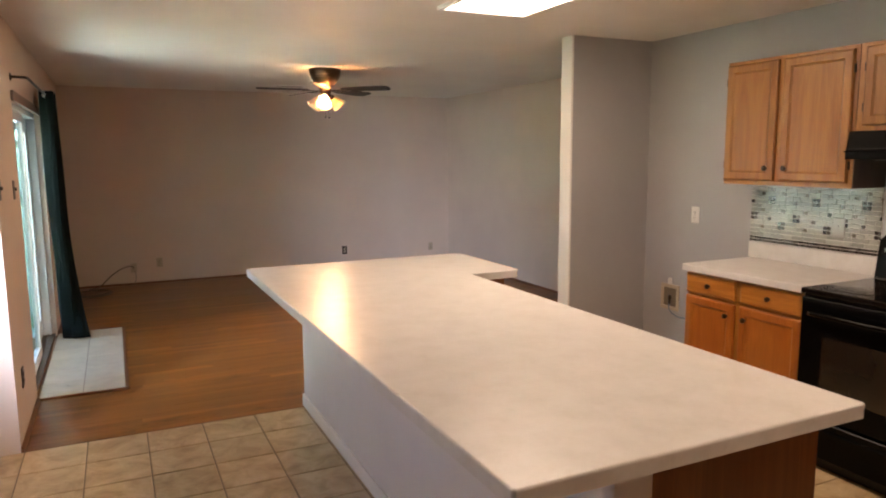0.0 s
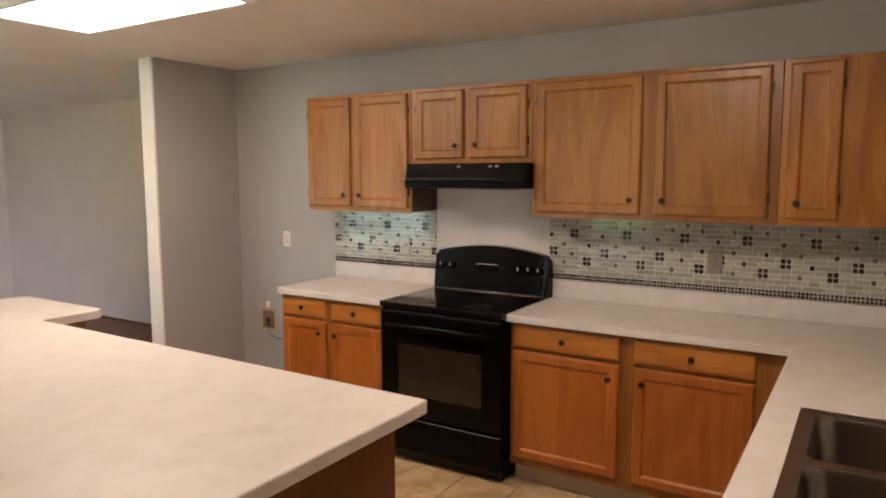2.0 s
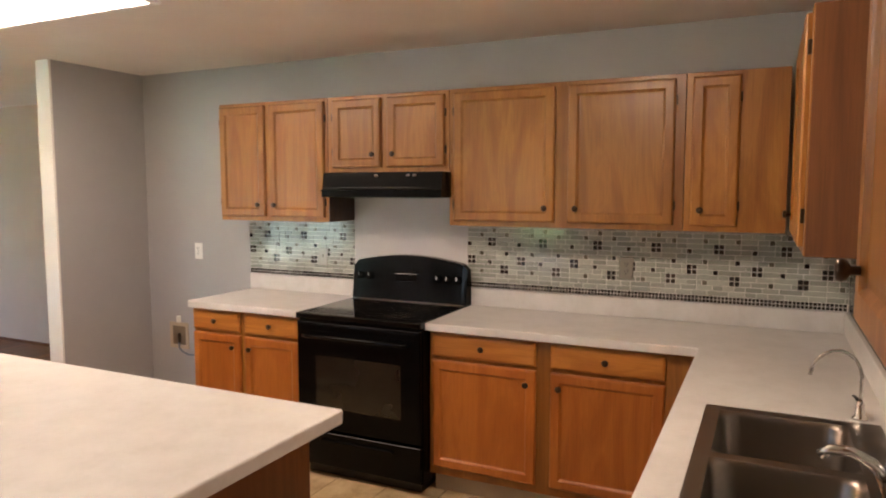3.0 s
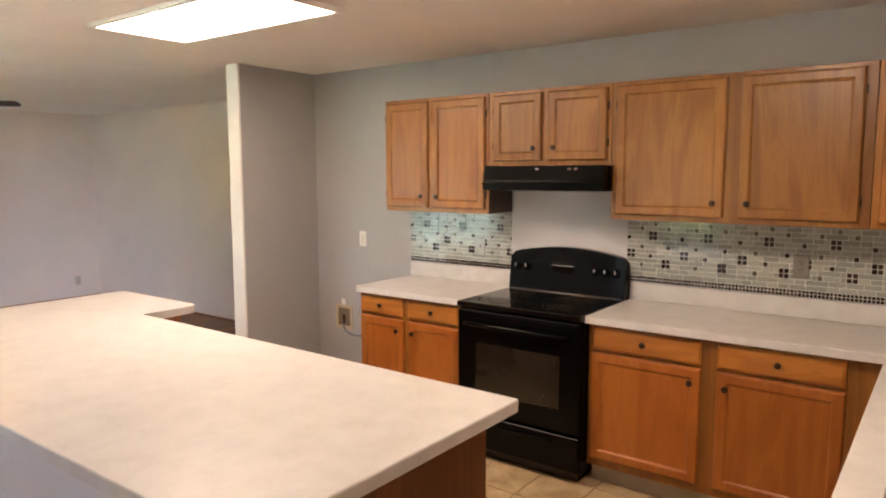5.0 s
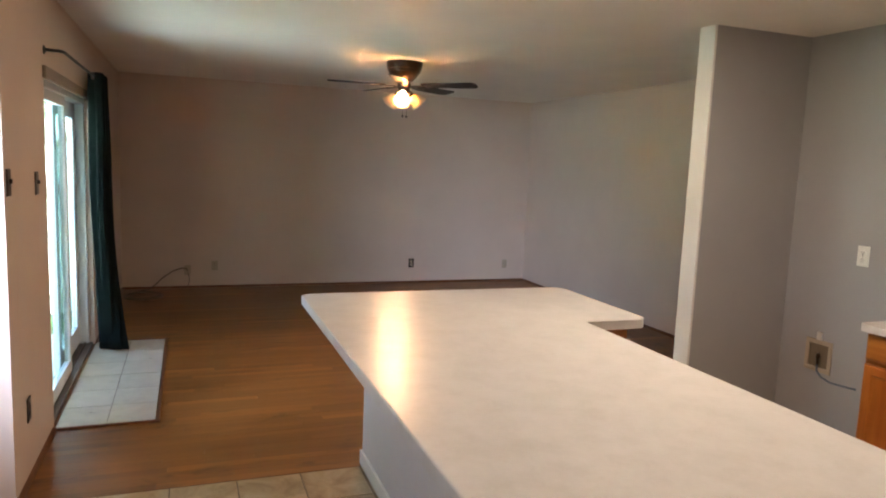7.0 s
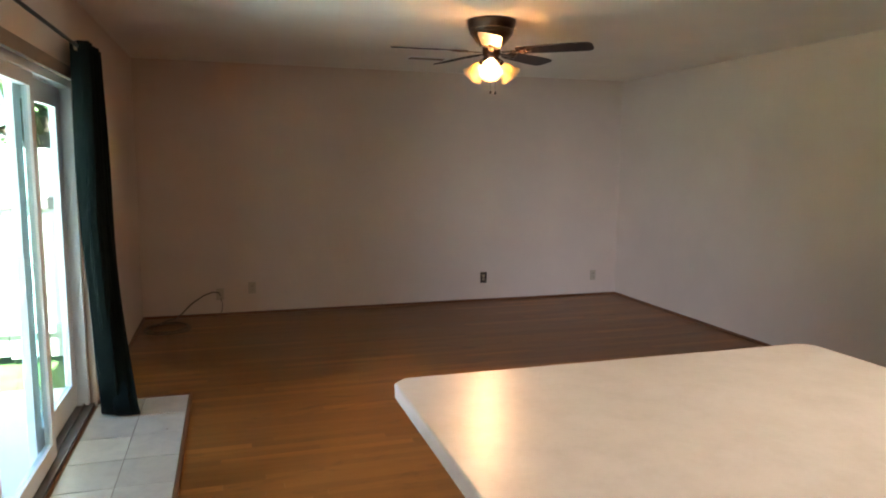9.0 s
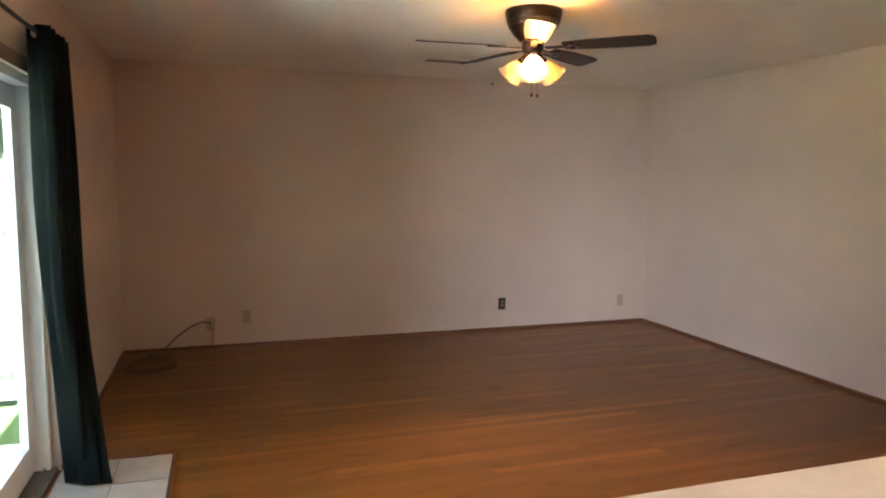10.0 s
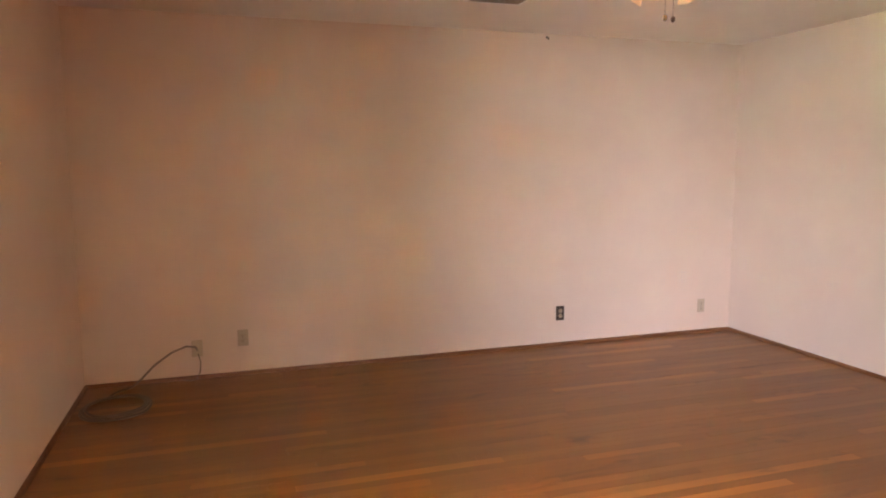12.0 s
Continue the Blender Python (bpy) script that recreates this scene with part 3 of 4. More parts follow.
for k in range(56):
    a = 2.0 + k * 2 * math.pi / 18
    pts.append((0.88 + (0.20 - 0.0008 * k) * math.cos(a), 8.74 + (0.235 - 0.0012 * k) * math.sin(a) + 0.01 * math.sin(k), 0.008 + 0.0002 * k + (0.006 if k > 24 else 0)))
tube(cable, pts, 0.0075, 7)
tube(cable, [(1.33, FAR - 0.012, 0.175), (1.345, FAR - 0.03, 0.12), (1.34, FAR - 0.035, 0.06), (1.315, FAR - 0.06, 0.012), (1.27, FAR - 0.07, 0.008), (1.235, FAR - 0.05, 0.012)], 0.004, 6)
solid("cable", cable, M_CABLE, "loose brown cable coiled on the floor in the corner", "cable")


# ---- ceiling fan ----
def ceiling_fan():
    cx, cy = 3.096, 6.582
    f = thing("ceiling_fan", "dark bronze five-blade ceiling fan with one lit of three amber lamps", "ceiling fan", pose(cx, cy, CEIL))
    bm = bmesh.new()
    lathe(bm, [(0.155, 0.0), (0.157, -0.012), (0.150, -0.05), (0.135, -0.092), (0.105, -0.135), (0.082, -0.155), (0.078, -0.165)], 40)
    part("motor_housing", bm, M_BRONZE, f)
    bm = bmesh.new()
    lathe(bm, [(0.148, -0.058), (0.1495, -0.058), (0.1465, -0.066), (0.145, -0.066)], 40)
    lathe(bm, [(0.139, -0.082), (0.1415, -0.082), (0.1385, -0.090), (0.136, -0.090)], 40)
    part("brass_ring", bm, M_KNOB, f)
    bm = bmesh.new()
    lathe(bm, [(0.055, -0.165), (0.06, -0.175), (0.06, -0.215), (0.05, -0.235), (0.062, -0.245), (0.062, -0.262), (0.04, -0.285), (0.012, -0.297)], 28)
    part("switch_housing", bm, M_BRONZE, f)
    for k in range(5):
        a = radians(-40 + 72 * k)
        rot = Matrix.Rotation(a, 4, 'Z')
        pitch = Matrix.Rotation(radians(-11), 4, 'X')
        bm = bmesh.new()
        out = [(0.17, 0.047), (0.22, 0.055), (0.35, 0.066), (0.52, 0.072), (0.625, 0.071), (0.65, 0.057), (0.66, 0.03)]
        top = [bm.verts.new((x, y, 0.003)) for x, y in out] + [bm.verts.new((x, -y, 0.003)) for x, y in reversed(out)]
        bot = [bm.verts.new((v.co.x, v.co.y, -0.003)) for v in top]
        n = len(top)
        bm.faces.new(top)
        bm.faces.new(bot[::-1])
        for i in range(n):
            bm.faces.new((top[i], top[(i + 1) % n], bot[(i + 1) % n], bot[i]))
        blade = part("blade", bm, M_BLADE, f, at=Matrix.Translation((0, 0, -0.198)) @ rot @ pitch)
        bm = bmesh.new()
        box(bm, 0.07, 0.21, -0.016, 0.016, -0.010, -0.004, bevel=0.002)
        for q in ((0.215, 0.03), (0.215, -0.03), (0.25, 0.0)):
            lathe(bm, [(0.018, -0.010), (0.018, -0.004), (0.012, -0.003)], 12, (q[0], q[1], 0))
        part("blade_iron", bm, M_BRONZE, blade)
    for k in range(3):
        a = radians(-113 + 120 * k)
        d = Vector((math.cos(a), math.sin(a), 0))
        base = Vector((0, 0, -0.255)) + d * 0.055
        tip = Vector((d.x * 0.72, d.y * 0.72, -0.70)).normalized()
        m = Matrix.Translation(base) @ tip.to_track_quat('Z', 'Y').to_matrix().to_4x4()
        bm = bmesh.new()
        lathe(bm, [(0.02, -0.01), (0.024, 0.012), (0.026, 0.03), (0.022, 0.036)], 18)
        fit_ob = part("fitter", bm, M_BRONZE, f, at=m)
        bm = bmesh.new()
        prof = [(0.025, 0.028), (0.032, 0.04), (0.043, 0.062), (0.050, 0.09), (0.058, 0.112), (0.072, 0.132)]
        seg = 28
        rings = []
        for q, (r, h) in enumerate(prof):
            ring = []
            for i in range(seg):
                t = 2 * math.pi * i / seg
                rr = r * (1 + (0.05 * math.cos(7 * t) if q == len(prof) - 1 else 0))
                ring.append(bm.verts.new((rr * math.cos(t), rr * math.sin(t), h)))
            rings.append(ring)
        for r0, r1 in zip(rings, rings[1:]):
            for i in range(seg):
                bm.faces.new((r0[i], r0[(i + 1) % seg], r1[(i + 1) % seg], r1[i])).smooth = True
        sh = part("shade", bm, M_SHADE, f, "amber frosted glass bell shade", at=m)
        md = sh.modifiers.new("thickness", 'SOLIDIFY')
        md.thickness = 0.003
        bm = bmesh.new()
        lathe(bm, [(0.012, 0.036), (0.014, 0.05), (0.022, 0.066), (0.025, 0.080), (0.020, 0.094), (0.008, 0.102)], 18)
        lit = k == 0
        part("bulb", bm, M_BULB if lit else M_PLATEW, f, "lit bulb" if lit else "dark frosted bulb", at=m)
    for dx, l, s in ((-0.012, 0.150, 1), (0.022, 0.153, 1)):
        bm = bmesh.new()
        tube(bm, [(dx, -0.02, -0.29), (dx, -0.022, -0.30 - l)], 0.0011, 5)
        lathe(bm, [(0.003, -0.30 - l - 0.022), (0.0085, -0.30 - l - 0.014), (0.0085, -0.30 - l - 0.006), (0.003, -0.30 - l)], 12, (dx, -0.022, 0))
        part("pull_chain", bm, M_BRONZE, f)


ceiling_fan()

# ---- ceiling vent ----
vent = thing("ceiling_vent", "dusty brown and white slatted air vent in the living room ceiling", "vent", pose(3.15, 8.315, CEIL))
part("frame", boxes((-0.18, 0.18, -0.09, -0.072, -0.008, 0), (-0.18, 0.18, 0.072, 0.09, -0.008, 0), (-0.18, -0.162, -0.072, 0.072, -0.008, 0), (0.162, 0.18, -0.072, 0.072, -0.008, 0), bevel=0.002), M_TRIMW, vent)
part("backing", boxes((-0.162, 0.162, -0.072, 0.072, -0.002, -0.0005)), M_SLOT, vent)
for k in range(9):
    y = -0.064 + k * 0.016
    part("slat", boxes((-0.162, 0.162, y - 0.005, y + 0.005, -0.006, -0.004)), M_BROWNTRIM, vent)


# ---- kitchen cabinets ----
DOOR_PROFILE = [(0, 0.0), (0, 0.013), (0.004, 0.018), (0.010, 0.020), (0.043, 0.020), (0.048, 0.017), (0.054, 0.012), (0.062, 0.011)]
DRAWER_PROFILE = [(0, 0.0), (0, 0.012), (0.004, 0.016), (0.012, 0.0195), (0.02, 0.020)]


def knob(parent, x, z, y=-0.020):
    bm = bmesh.new()
    lathe(bm, [(0.006, y + 0.001), (0.006, y - 0.010), (0.013, y - 0.014), (0.0155, y - 0.020), (0.0135, y - 0.026), (0.006, y - 0.028)], 16, (x, 0, z), 'y')
    part("knob", bm, M_KNOB, parent, "dark antique knob")


def leaf(cab, x0, x1, z0, z1, knob_at=None, drawer=False):
    bm = bmesh.new()
    framed_slab(bm, x0, x1, z0, z1, DRAWER_PROFILE if drawer else DOOR_PROFILE, -0.0005)
    d = part("drawer_front" if drawer else "door", bm, M_OAKX if drawer else M_OAK if z1 > 1.0 else M_OAKLOW, cab)
    if knob_at:
        knob(d, *knob_at)
    return d


def hinge(cab, x, z):
    part("hinge", boxes((x - 0.004, x + 0.004, -0.012, 0.0, z - 0.022, z + 0.022), bevel=0.002), M_KNOB, cab)


def upper(label, at, w, z0, z1, doors, depth=0.275, dark_end=None):
    """A wall cabinet facing local -y; doors: (x0, x1, knob side)."""
    c = thing("wall_cabinet", label, "cabinet", at, "kitchen wall cabinets")
    part("body", boxes((0, w, 0.0, depth, z0, z1), bevel=0.002), M_OAK_SHADE if not doors else M_OAK, c)
    for x0, x1, side in doors:
        kx = x1 - 0.045 if side > 0 else x0 + 0.045
        leaf(c, x0, x1, z0 + 0.028, z1 - 0.022, (kx, z0 + 0.10))
        hx = x0 - 0.004 if side > 0 else x1 + 0.004
        hinge(c, hx, z0 + 0.12)
        hinge(c, hx, z1 - 0.12)
    # thin cover sheet whose darker colour holds the shade of this side
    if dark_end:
        part("end_panel", boxes((w, w + 0.005, 0.004, depth, z0 + 0.002, z1 - 0.002)), dark_end, c, "oak end panel, darkened in colour for shade")
    return c


def base(label, at, w, columns, depth=0.60, kick=0.11, top=0.874, hollow=False):
    """A base cabinet facing local -y; columns: (x0, x1, knob side), each a drawer over a door."""
    c = thing("base_cabinet", label, "cabinet", at, "kitchen base cabinets")
    if hollow:
        shell = boxes((0, w, 0.0, 0.02, kick, top), (0, 0.018, 0.02, depth, kick, top), (w - 0.018, w, 0.02, depth, kick, top), (0.018, w - 0.018, 0.02, depth, kick, kick + 0.018))
    else:
        shell = boxes((0, w, 0.0, depth, kick, top), bevel=0.002)
    part("body", shell, M_OAK, c)
    part("toe_kick", boxes((0, w, 0.07, depth, 0.0, kick)), M_KICK, c, "grey vinyl toe kick")
    for x0, x1, side in columns:
        leaf(c, x0, x1, 0.742, 0.862, ((x0 + x1) / 2, 0.802), True)
        kx = x1 - 0.045 if side > 0 else x0 + 0.045
        leaf(c, x0, x1, 0.155, 0.722, (kx, 0.652))
    return c


FRONT = 4.63                       # face frame of the wall cabinets
RW = lambda y, x=FRONT: pose(x, y, 0, 0, 0, -90)
upper("honey oak two-door wall cabinet at the end of the run", RW(3.040), 0.833, 1.395, 2.13, [(0.010, 0.368, 1), (0.405, 0.811, -1)], dark_end=M_GREASE_SHADE)
upper("short honey oak two-door cabinet above the range hood", RW(2.203), 0.790, 1.69, 2.13, [(0.038, 0.366, 1), (0.408, 0.766, -1)])
upper("wide honey oak two-door wall cabinet beside the hood", RW(1.410), 1.215, 1.395, 2.13, [(0.030, 0.590, 1), (0.660, 1.171, -1)])
upper("narrow honey oak wall cabinet in the corner", RW(0.193), 0.436, 1.395, 2.13, [(0.030, 0.233, -1)])
SW = lambda x, y=-0.27: pose(x, y, 0, 0, 0, 180)
upper("honey oak wall cabinet on the sink wall corner", SW(4.628), 1.13, 1.395, 2.13, [(0.34, 1.10, -1)], dark_end=M_OAK_SHADE, depth=0.262)
upper("honey oak wall cabinet beside the sink window", SW(2.27, -0.30), 0.82, 1.395, 2.13, [(0.02, 0.40, -1), (0.42, 0.80, 1)], depth=0.232)

BFRONT = 4.335
base("honey oak base cabinet with two drawers beside the range", RW(3.010, BFRONT), 0.835, [(0.005, 0.370, 1), (0.407, 0.800, -1)], depth=0.57)
base("wide honey oak base cabinet with two drawers", RW(1.385, BFRONT), 1.305, [(0.019, 0.574, 1), (0.647, 1.170, -1)], depth=0.57)
base("honey oak base cabinet under the sink", SW(4.31, 0.035), 2.82, [(0.62, 1.18, 1), (1.21, 1.75, -1)], depth=0.565, hollow=True)

# ---- worktops ----
OV = 0.038


def slab(bm, outline, z0, z1, round_r=0.006):
    """An upright prism over an outline, with an eased top edge."""
    lo = [bm.verts.new((x, y, z0)) for x, y in outline]
    hi = [bm.verts.new((x, y, z1)) for x, y in outline]
    n = len(outline)
    for i in range(n):
        bm.faces.new((lo[i], lo[(i + 1) % n], hi[(i + 1) % n], hi[i]))
    top = bm.faces.new(hi)
    bm.faces.new(lo[::-1])
    bmesh.ops.bevel(bm, geom=list(top.edges), offset=round_r, segments=3, profile=0.5, affect='EDGES')


SX0, SX1, SY0, SY1 = 2.62, 3.465, -0.475, -0.03   # sink cut-out


def grid_slab(xs, ys, keep, z0, z1):
    """One slab over the kept cells of a grid, open where a cell is left out."""
    bm = bmesh.new()
    v = {}

    def at(i, j, z):
        if (i, j, z) not in v:
            v[i, j, z] = bm.verts.new((xs[i], ys[j], z))
        return v[i, j, z]
    nx, ny = len(xs) - 1, len(ys) - 1
    on = lambda i, j: 0 <= i < nx and 0 <= j < ny and keep(i, j)
    for i in range(nx):
        for j in range(ny):
            if not on(i, j):
                continue
            q = ((i, j), (i + 1, j), (i + 1, j + 1), (i, j + 1))
            bm.faces.new([at(*p, z1) for p in q])
            bm.faces.new([at(*p, z0) for p in reversed(q)])
            for k, (di, dj) in enumerate(((0, -1), (1, 0), (0, 1), (-1, 0))):
                if not on(i + di, j + dj):
                    a, b = q[k], q[(k + 1) % 4]
                    bm.faces.new((at(*a, z0), at(*b, z0), at(*b, z1), at(*a, z1)))
    bm.normal_update()
    rim = [e for e in bm.edges if min(q.co.z for q in e.verts) > z1 - 1e-5 and any(abs(f.normal.z) < 0.5 for f in e.link_faces)]
    bmesh.ops.bevel(bm, geom=rim, offset=0.006, segments=3, profile=0.5, affect='EDGES')
    return bm


wt = thing("worktop", "off-white laminate worktop with upstand beside the range", "worktop")
bm = bmesh.new()
slab(bm, [(4.29, 2.172), (RANGE_WALL - 0.002, 2.172), (RANGE_WALL - 0.002, 3.03), (4.305, 3.03), (4.29, 3.015)], COUNTER - OV, COUNTER)
part("top", bm, M_LAM, wt)
part("upstand", boxes((RANGE_WALL - 0.022, RANGE_WALL - 0.002, 2.172, 3.045, COUNTER + 0.0005, 1.016), bevel=0.004), M_LAM, wt)
wt = thing("worktop", "off-white laminate corner worktop that holds the sink", "worktop")
xs, ys = [1.47, SX0, SX1, 4.29, RANGE_WALL - 0.002], [SINK_WALL + 0.002, SY0, SY1, 0.08, 1.39]
part("top", grid_slab(xs, ys, lambda i, j: (j < 3 and not (i == 1 and j == 1)) or i == 3, COUNTER - OV, COUNTER), M_LAM, wt)
part("upstand", boxes((RANGE_WALL - 0.022, RANGE_WALL - 0.002, SINK_WALL + 0.0225, 1.39, COUNTER + 0.0005, 1.016), bevel=0.004), M_LAM, wt)
part("upstand", boxes((1.47, RANGE_WALL - 0.002, SINK_WALL + 0.002, SINK_WALL + 0.022, COUNTER + 0.0005, 1.016), bevel=0.004), M_LAM, wt)


# ---- glass mosaic backsplash ----
def mosaic(name, label, length, z_top, at, gap=None):
    """Strips, squares and a two-row dark border; faces local -y, runs along local x."""
    th = thing(name, label, "backsplash", at, kind="structure")
    rnd = random.Random(int(length * 1000))
    z0 = 1.018
    part("grout", boxes((0, length, -0.005, -0.001, z0, z_top)), M_GROUTW, th)
    border, spare = bmesh.new(), bmesh.new()
    made = {}
    count = {}

    def piece_mesh(bm, x0, x1, za, zb, y=-0.0085):
        g, e = 0.0015, 0.0010
        f = [bm.verts.new((x, y, z)) for x, z in ((x0 + g + e, za + g + e), (x1 - g - e, za + g + e), (x1 - g - e, zb - g - e), (x0 + g + e, zb - g - e))]
        b = [bm.verts.new((x, -0.005, z)) for x, z in ((x0 + g, za + g), (x1 - g, za + g), (x1 - g, zb - g), (x0 + g, zb - g))]
        bm.faces.new(f)
        for i in range(4):
            bm.faces.new((f[i], b[i], b[(i + 1) % 4], f[(i + 1) % 4]))

    def piece(kind, x0, x1, za, zb, proud=0.0):
        x1 = min(x1, length)
        if x1 - x0 < 0.006:
            return
        count[kind] = count.get(kind, 0) + 1
        if kind == "border":
            piece_mesh(border, x0, x1, za, zb)
            return
        if count[kind] > 296:
            piece_mesh(spare, x0, x1, za, zb)
            return
        key = (kind, round(x1 - x0, 4))
        if key not in made:
            bm = bmesh.new()
            piece_mesh(bm, 0, x1 - x0, 0, zb - za)
            made[key] = mesh_of(kind, bm, {"strip": M_MPALE, "dark_square": M_MDARK, "olive_square": M_MMID}[kind])
        o = new(kind, made[key])
        o.parent = th
        o.location = (x0, -proud, za)

    u = 0.0178
    for r in range(2):
        k = 0
        while k * u < length:
            piece("border", k * u, (k + 1) * u, z0 + r * u, z0 + (r + 1) * u)
            k += 1
    zb = z0 + 2 * u
    s = 0.0254
    rows = int((z_top - zb) / s)
    s_z = (z_top - zb) / rows
    quads = {(5, 8), (0, 4), (8, 2)}
    cells = {}
    for c, r in quads:
        for a in (0, 1):
            for b in (0, 1):
                cells[(c + a) % 12, r + b] = 'd'
    for c, r, kind in ((3, 10, 'm'), (9, 10, 'm'), (0, 8, 'd'), (3, 6, 'm'), (9, 6, 'd'), (5, 4, 'd'), (3, 2, 'm'), (6, 11, 'm')):
        cells[c, r] = kind
    n = int(length / s) + 1
    for r in range(rows):
        za, zt = zb + r * s_z, zb + (r + 1) * s_z
        c = 0
        run = 0
        while c < n:
            kind = cells.get((c % 12, r))
            if kind:
                piece("dark_square" if kind == 'd' else "olive_square", c * s, (c + 1) * s, za, zt, 0.0004)
                c += 1
                continue
            ln = rnd.choice((2, 3, 3, 4))
            e = c
            while e < n and e - c < ln and not cells.get((e % 12, r)):
                e += 1
            piece("strip", c * s, e * s, za, zt, rnd.random() * 0.0006)
            c = e
    tagged(part("border_tiles", border, M_MDARK, th, "two rows of dark brown border squares"), kind="stuff")
    if spare.verts:
        tagged(part("more_strips", spare, M_MPALE, th), kind="stuff")
    return th


mosaic("backsplash", "glass mosaic backsplash in pale strips with dark squares beside the range", 0.85, 1.395, pose(RANGE_WALL, 3.05, 0, 0, 0, -90))
mosaic("backsplash", "long glass mosaic backsplash in pale strips with dark squares", 1.945, 1.395, pose(RANGE_WALL, 1.418, 0, 0, 0, -90))
mosaic("backsplash", "glass mosaic backsplash in pale strips behind the sink", 3.42, 1.395, pose(RANGE_WALL - 0.009, SINK_WALL, 0, 0, 0, 180))
plate("wall_outlet", "brushed metal outlet plate on the mosaic beside the range", "outlet", pose(RANGE_WALL - 0.010, 2.44, 1.155, 0, 0, -90), plain("brushed_metal_plate", (0.42, 0.40, 0.37), 0.38, 0.8), (), toggle=True)
plate("wall_outlet", "worn grey outlet plate on the long mosaic", "outlet", pose(RANGE_WALL - 0.010, 0.500, 1.176, 0, 0, -90), plain("worn_grey_plate", (0.22, 0.20, 0.165), 0.4, 0.4), (0.02, -0.02))
bm = boxes((RANGE_WALL - 0.004, RANGE_WALL - 0.0005, 1.42, 2.199, 0.93, 1.60))
solid("trim_range_splash", bm, M_PANEL, "glossy white splash panel behind the range", "wall panel", "structure")


# ---- range hood ----
def range_hood():
    h = thing("range_hood", "black under-cabinet range hood with a lip and chrome buttons", "range hood", pose(RANGE_WALL - 0.004, 2.165, 0, 0, 0, -90))
    w, d = 0.765, 0.405
    bm = bmesh.new()
    side = [(0, 1.545), (0, 1.688), (-d + 0.024, 1.688), (-d + 0.012, 1.60), (-d, 1.588), (-d, 1.548)]
    a = [bm.verts.new((0, y, z)) for y, z in side]
    b = [bm.verts.new((w, y, z)) for y, z in side]
    n = len(side)
    for i in range(n):
        bm.faces.new((a[i], a[(i + 1) % n], b[(i + 1) % n], b[i]))
    bm.faces.new(a)
    bm.faces.new(b[::-1])
    bmesh.ops.bevel(bm, geom=bm.edges[:], offset=0.003, segments=2, profile=0.5, affect='EDGES')
    part("shell", bm, M_BLACK, h)
    part("lip", boxes((-0.004, w + 0.004, -d - 0.006, -d + 0.004, 1.582, 1.590), bevel=0.002), M_BLACK, h)
    for x in (0.36, 0.56, 0.60):
        bm = bmesh.new()
        box(bm, x - 0.012, x + 0.012, -d + 0.012, -d + 0.034, 1.662, 1.675, bevel=0.002)
        part("button", bm, M_CHROME, h)
    part("filter", boxes((0.12, w - 0.12, -d + 0.06, -0.08, 1.542, 1.5445)), M_ALU, h)


range_hood()


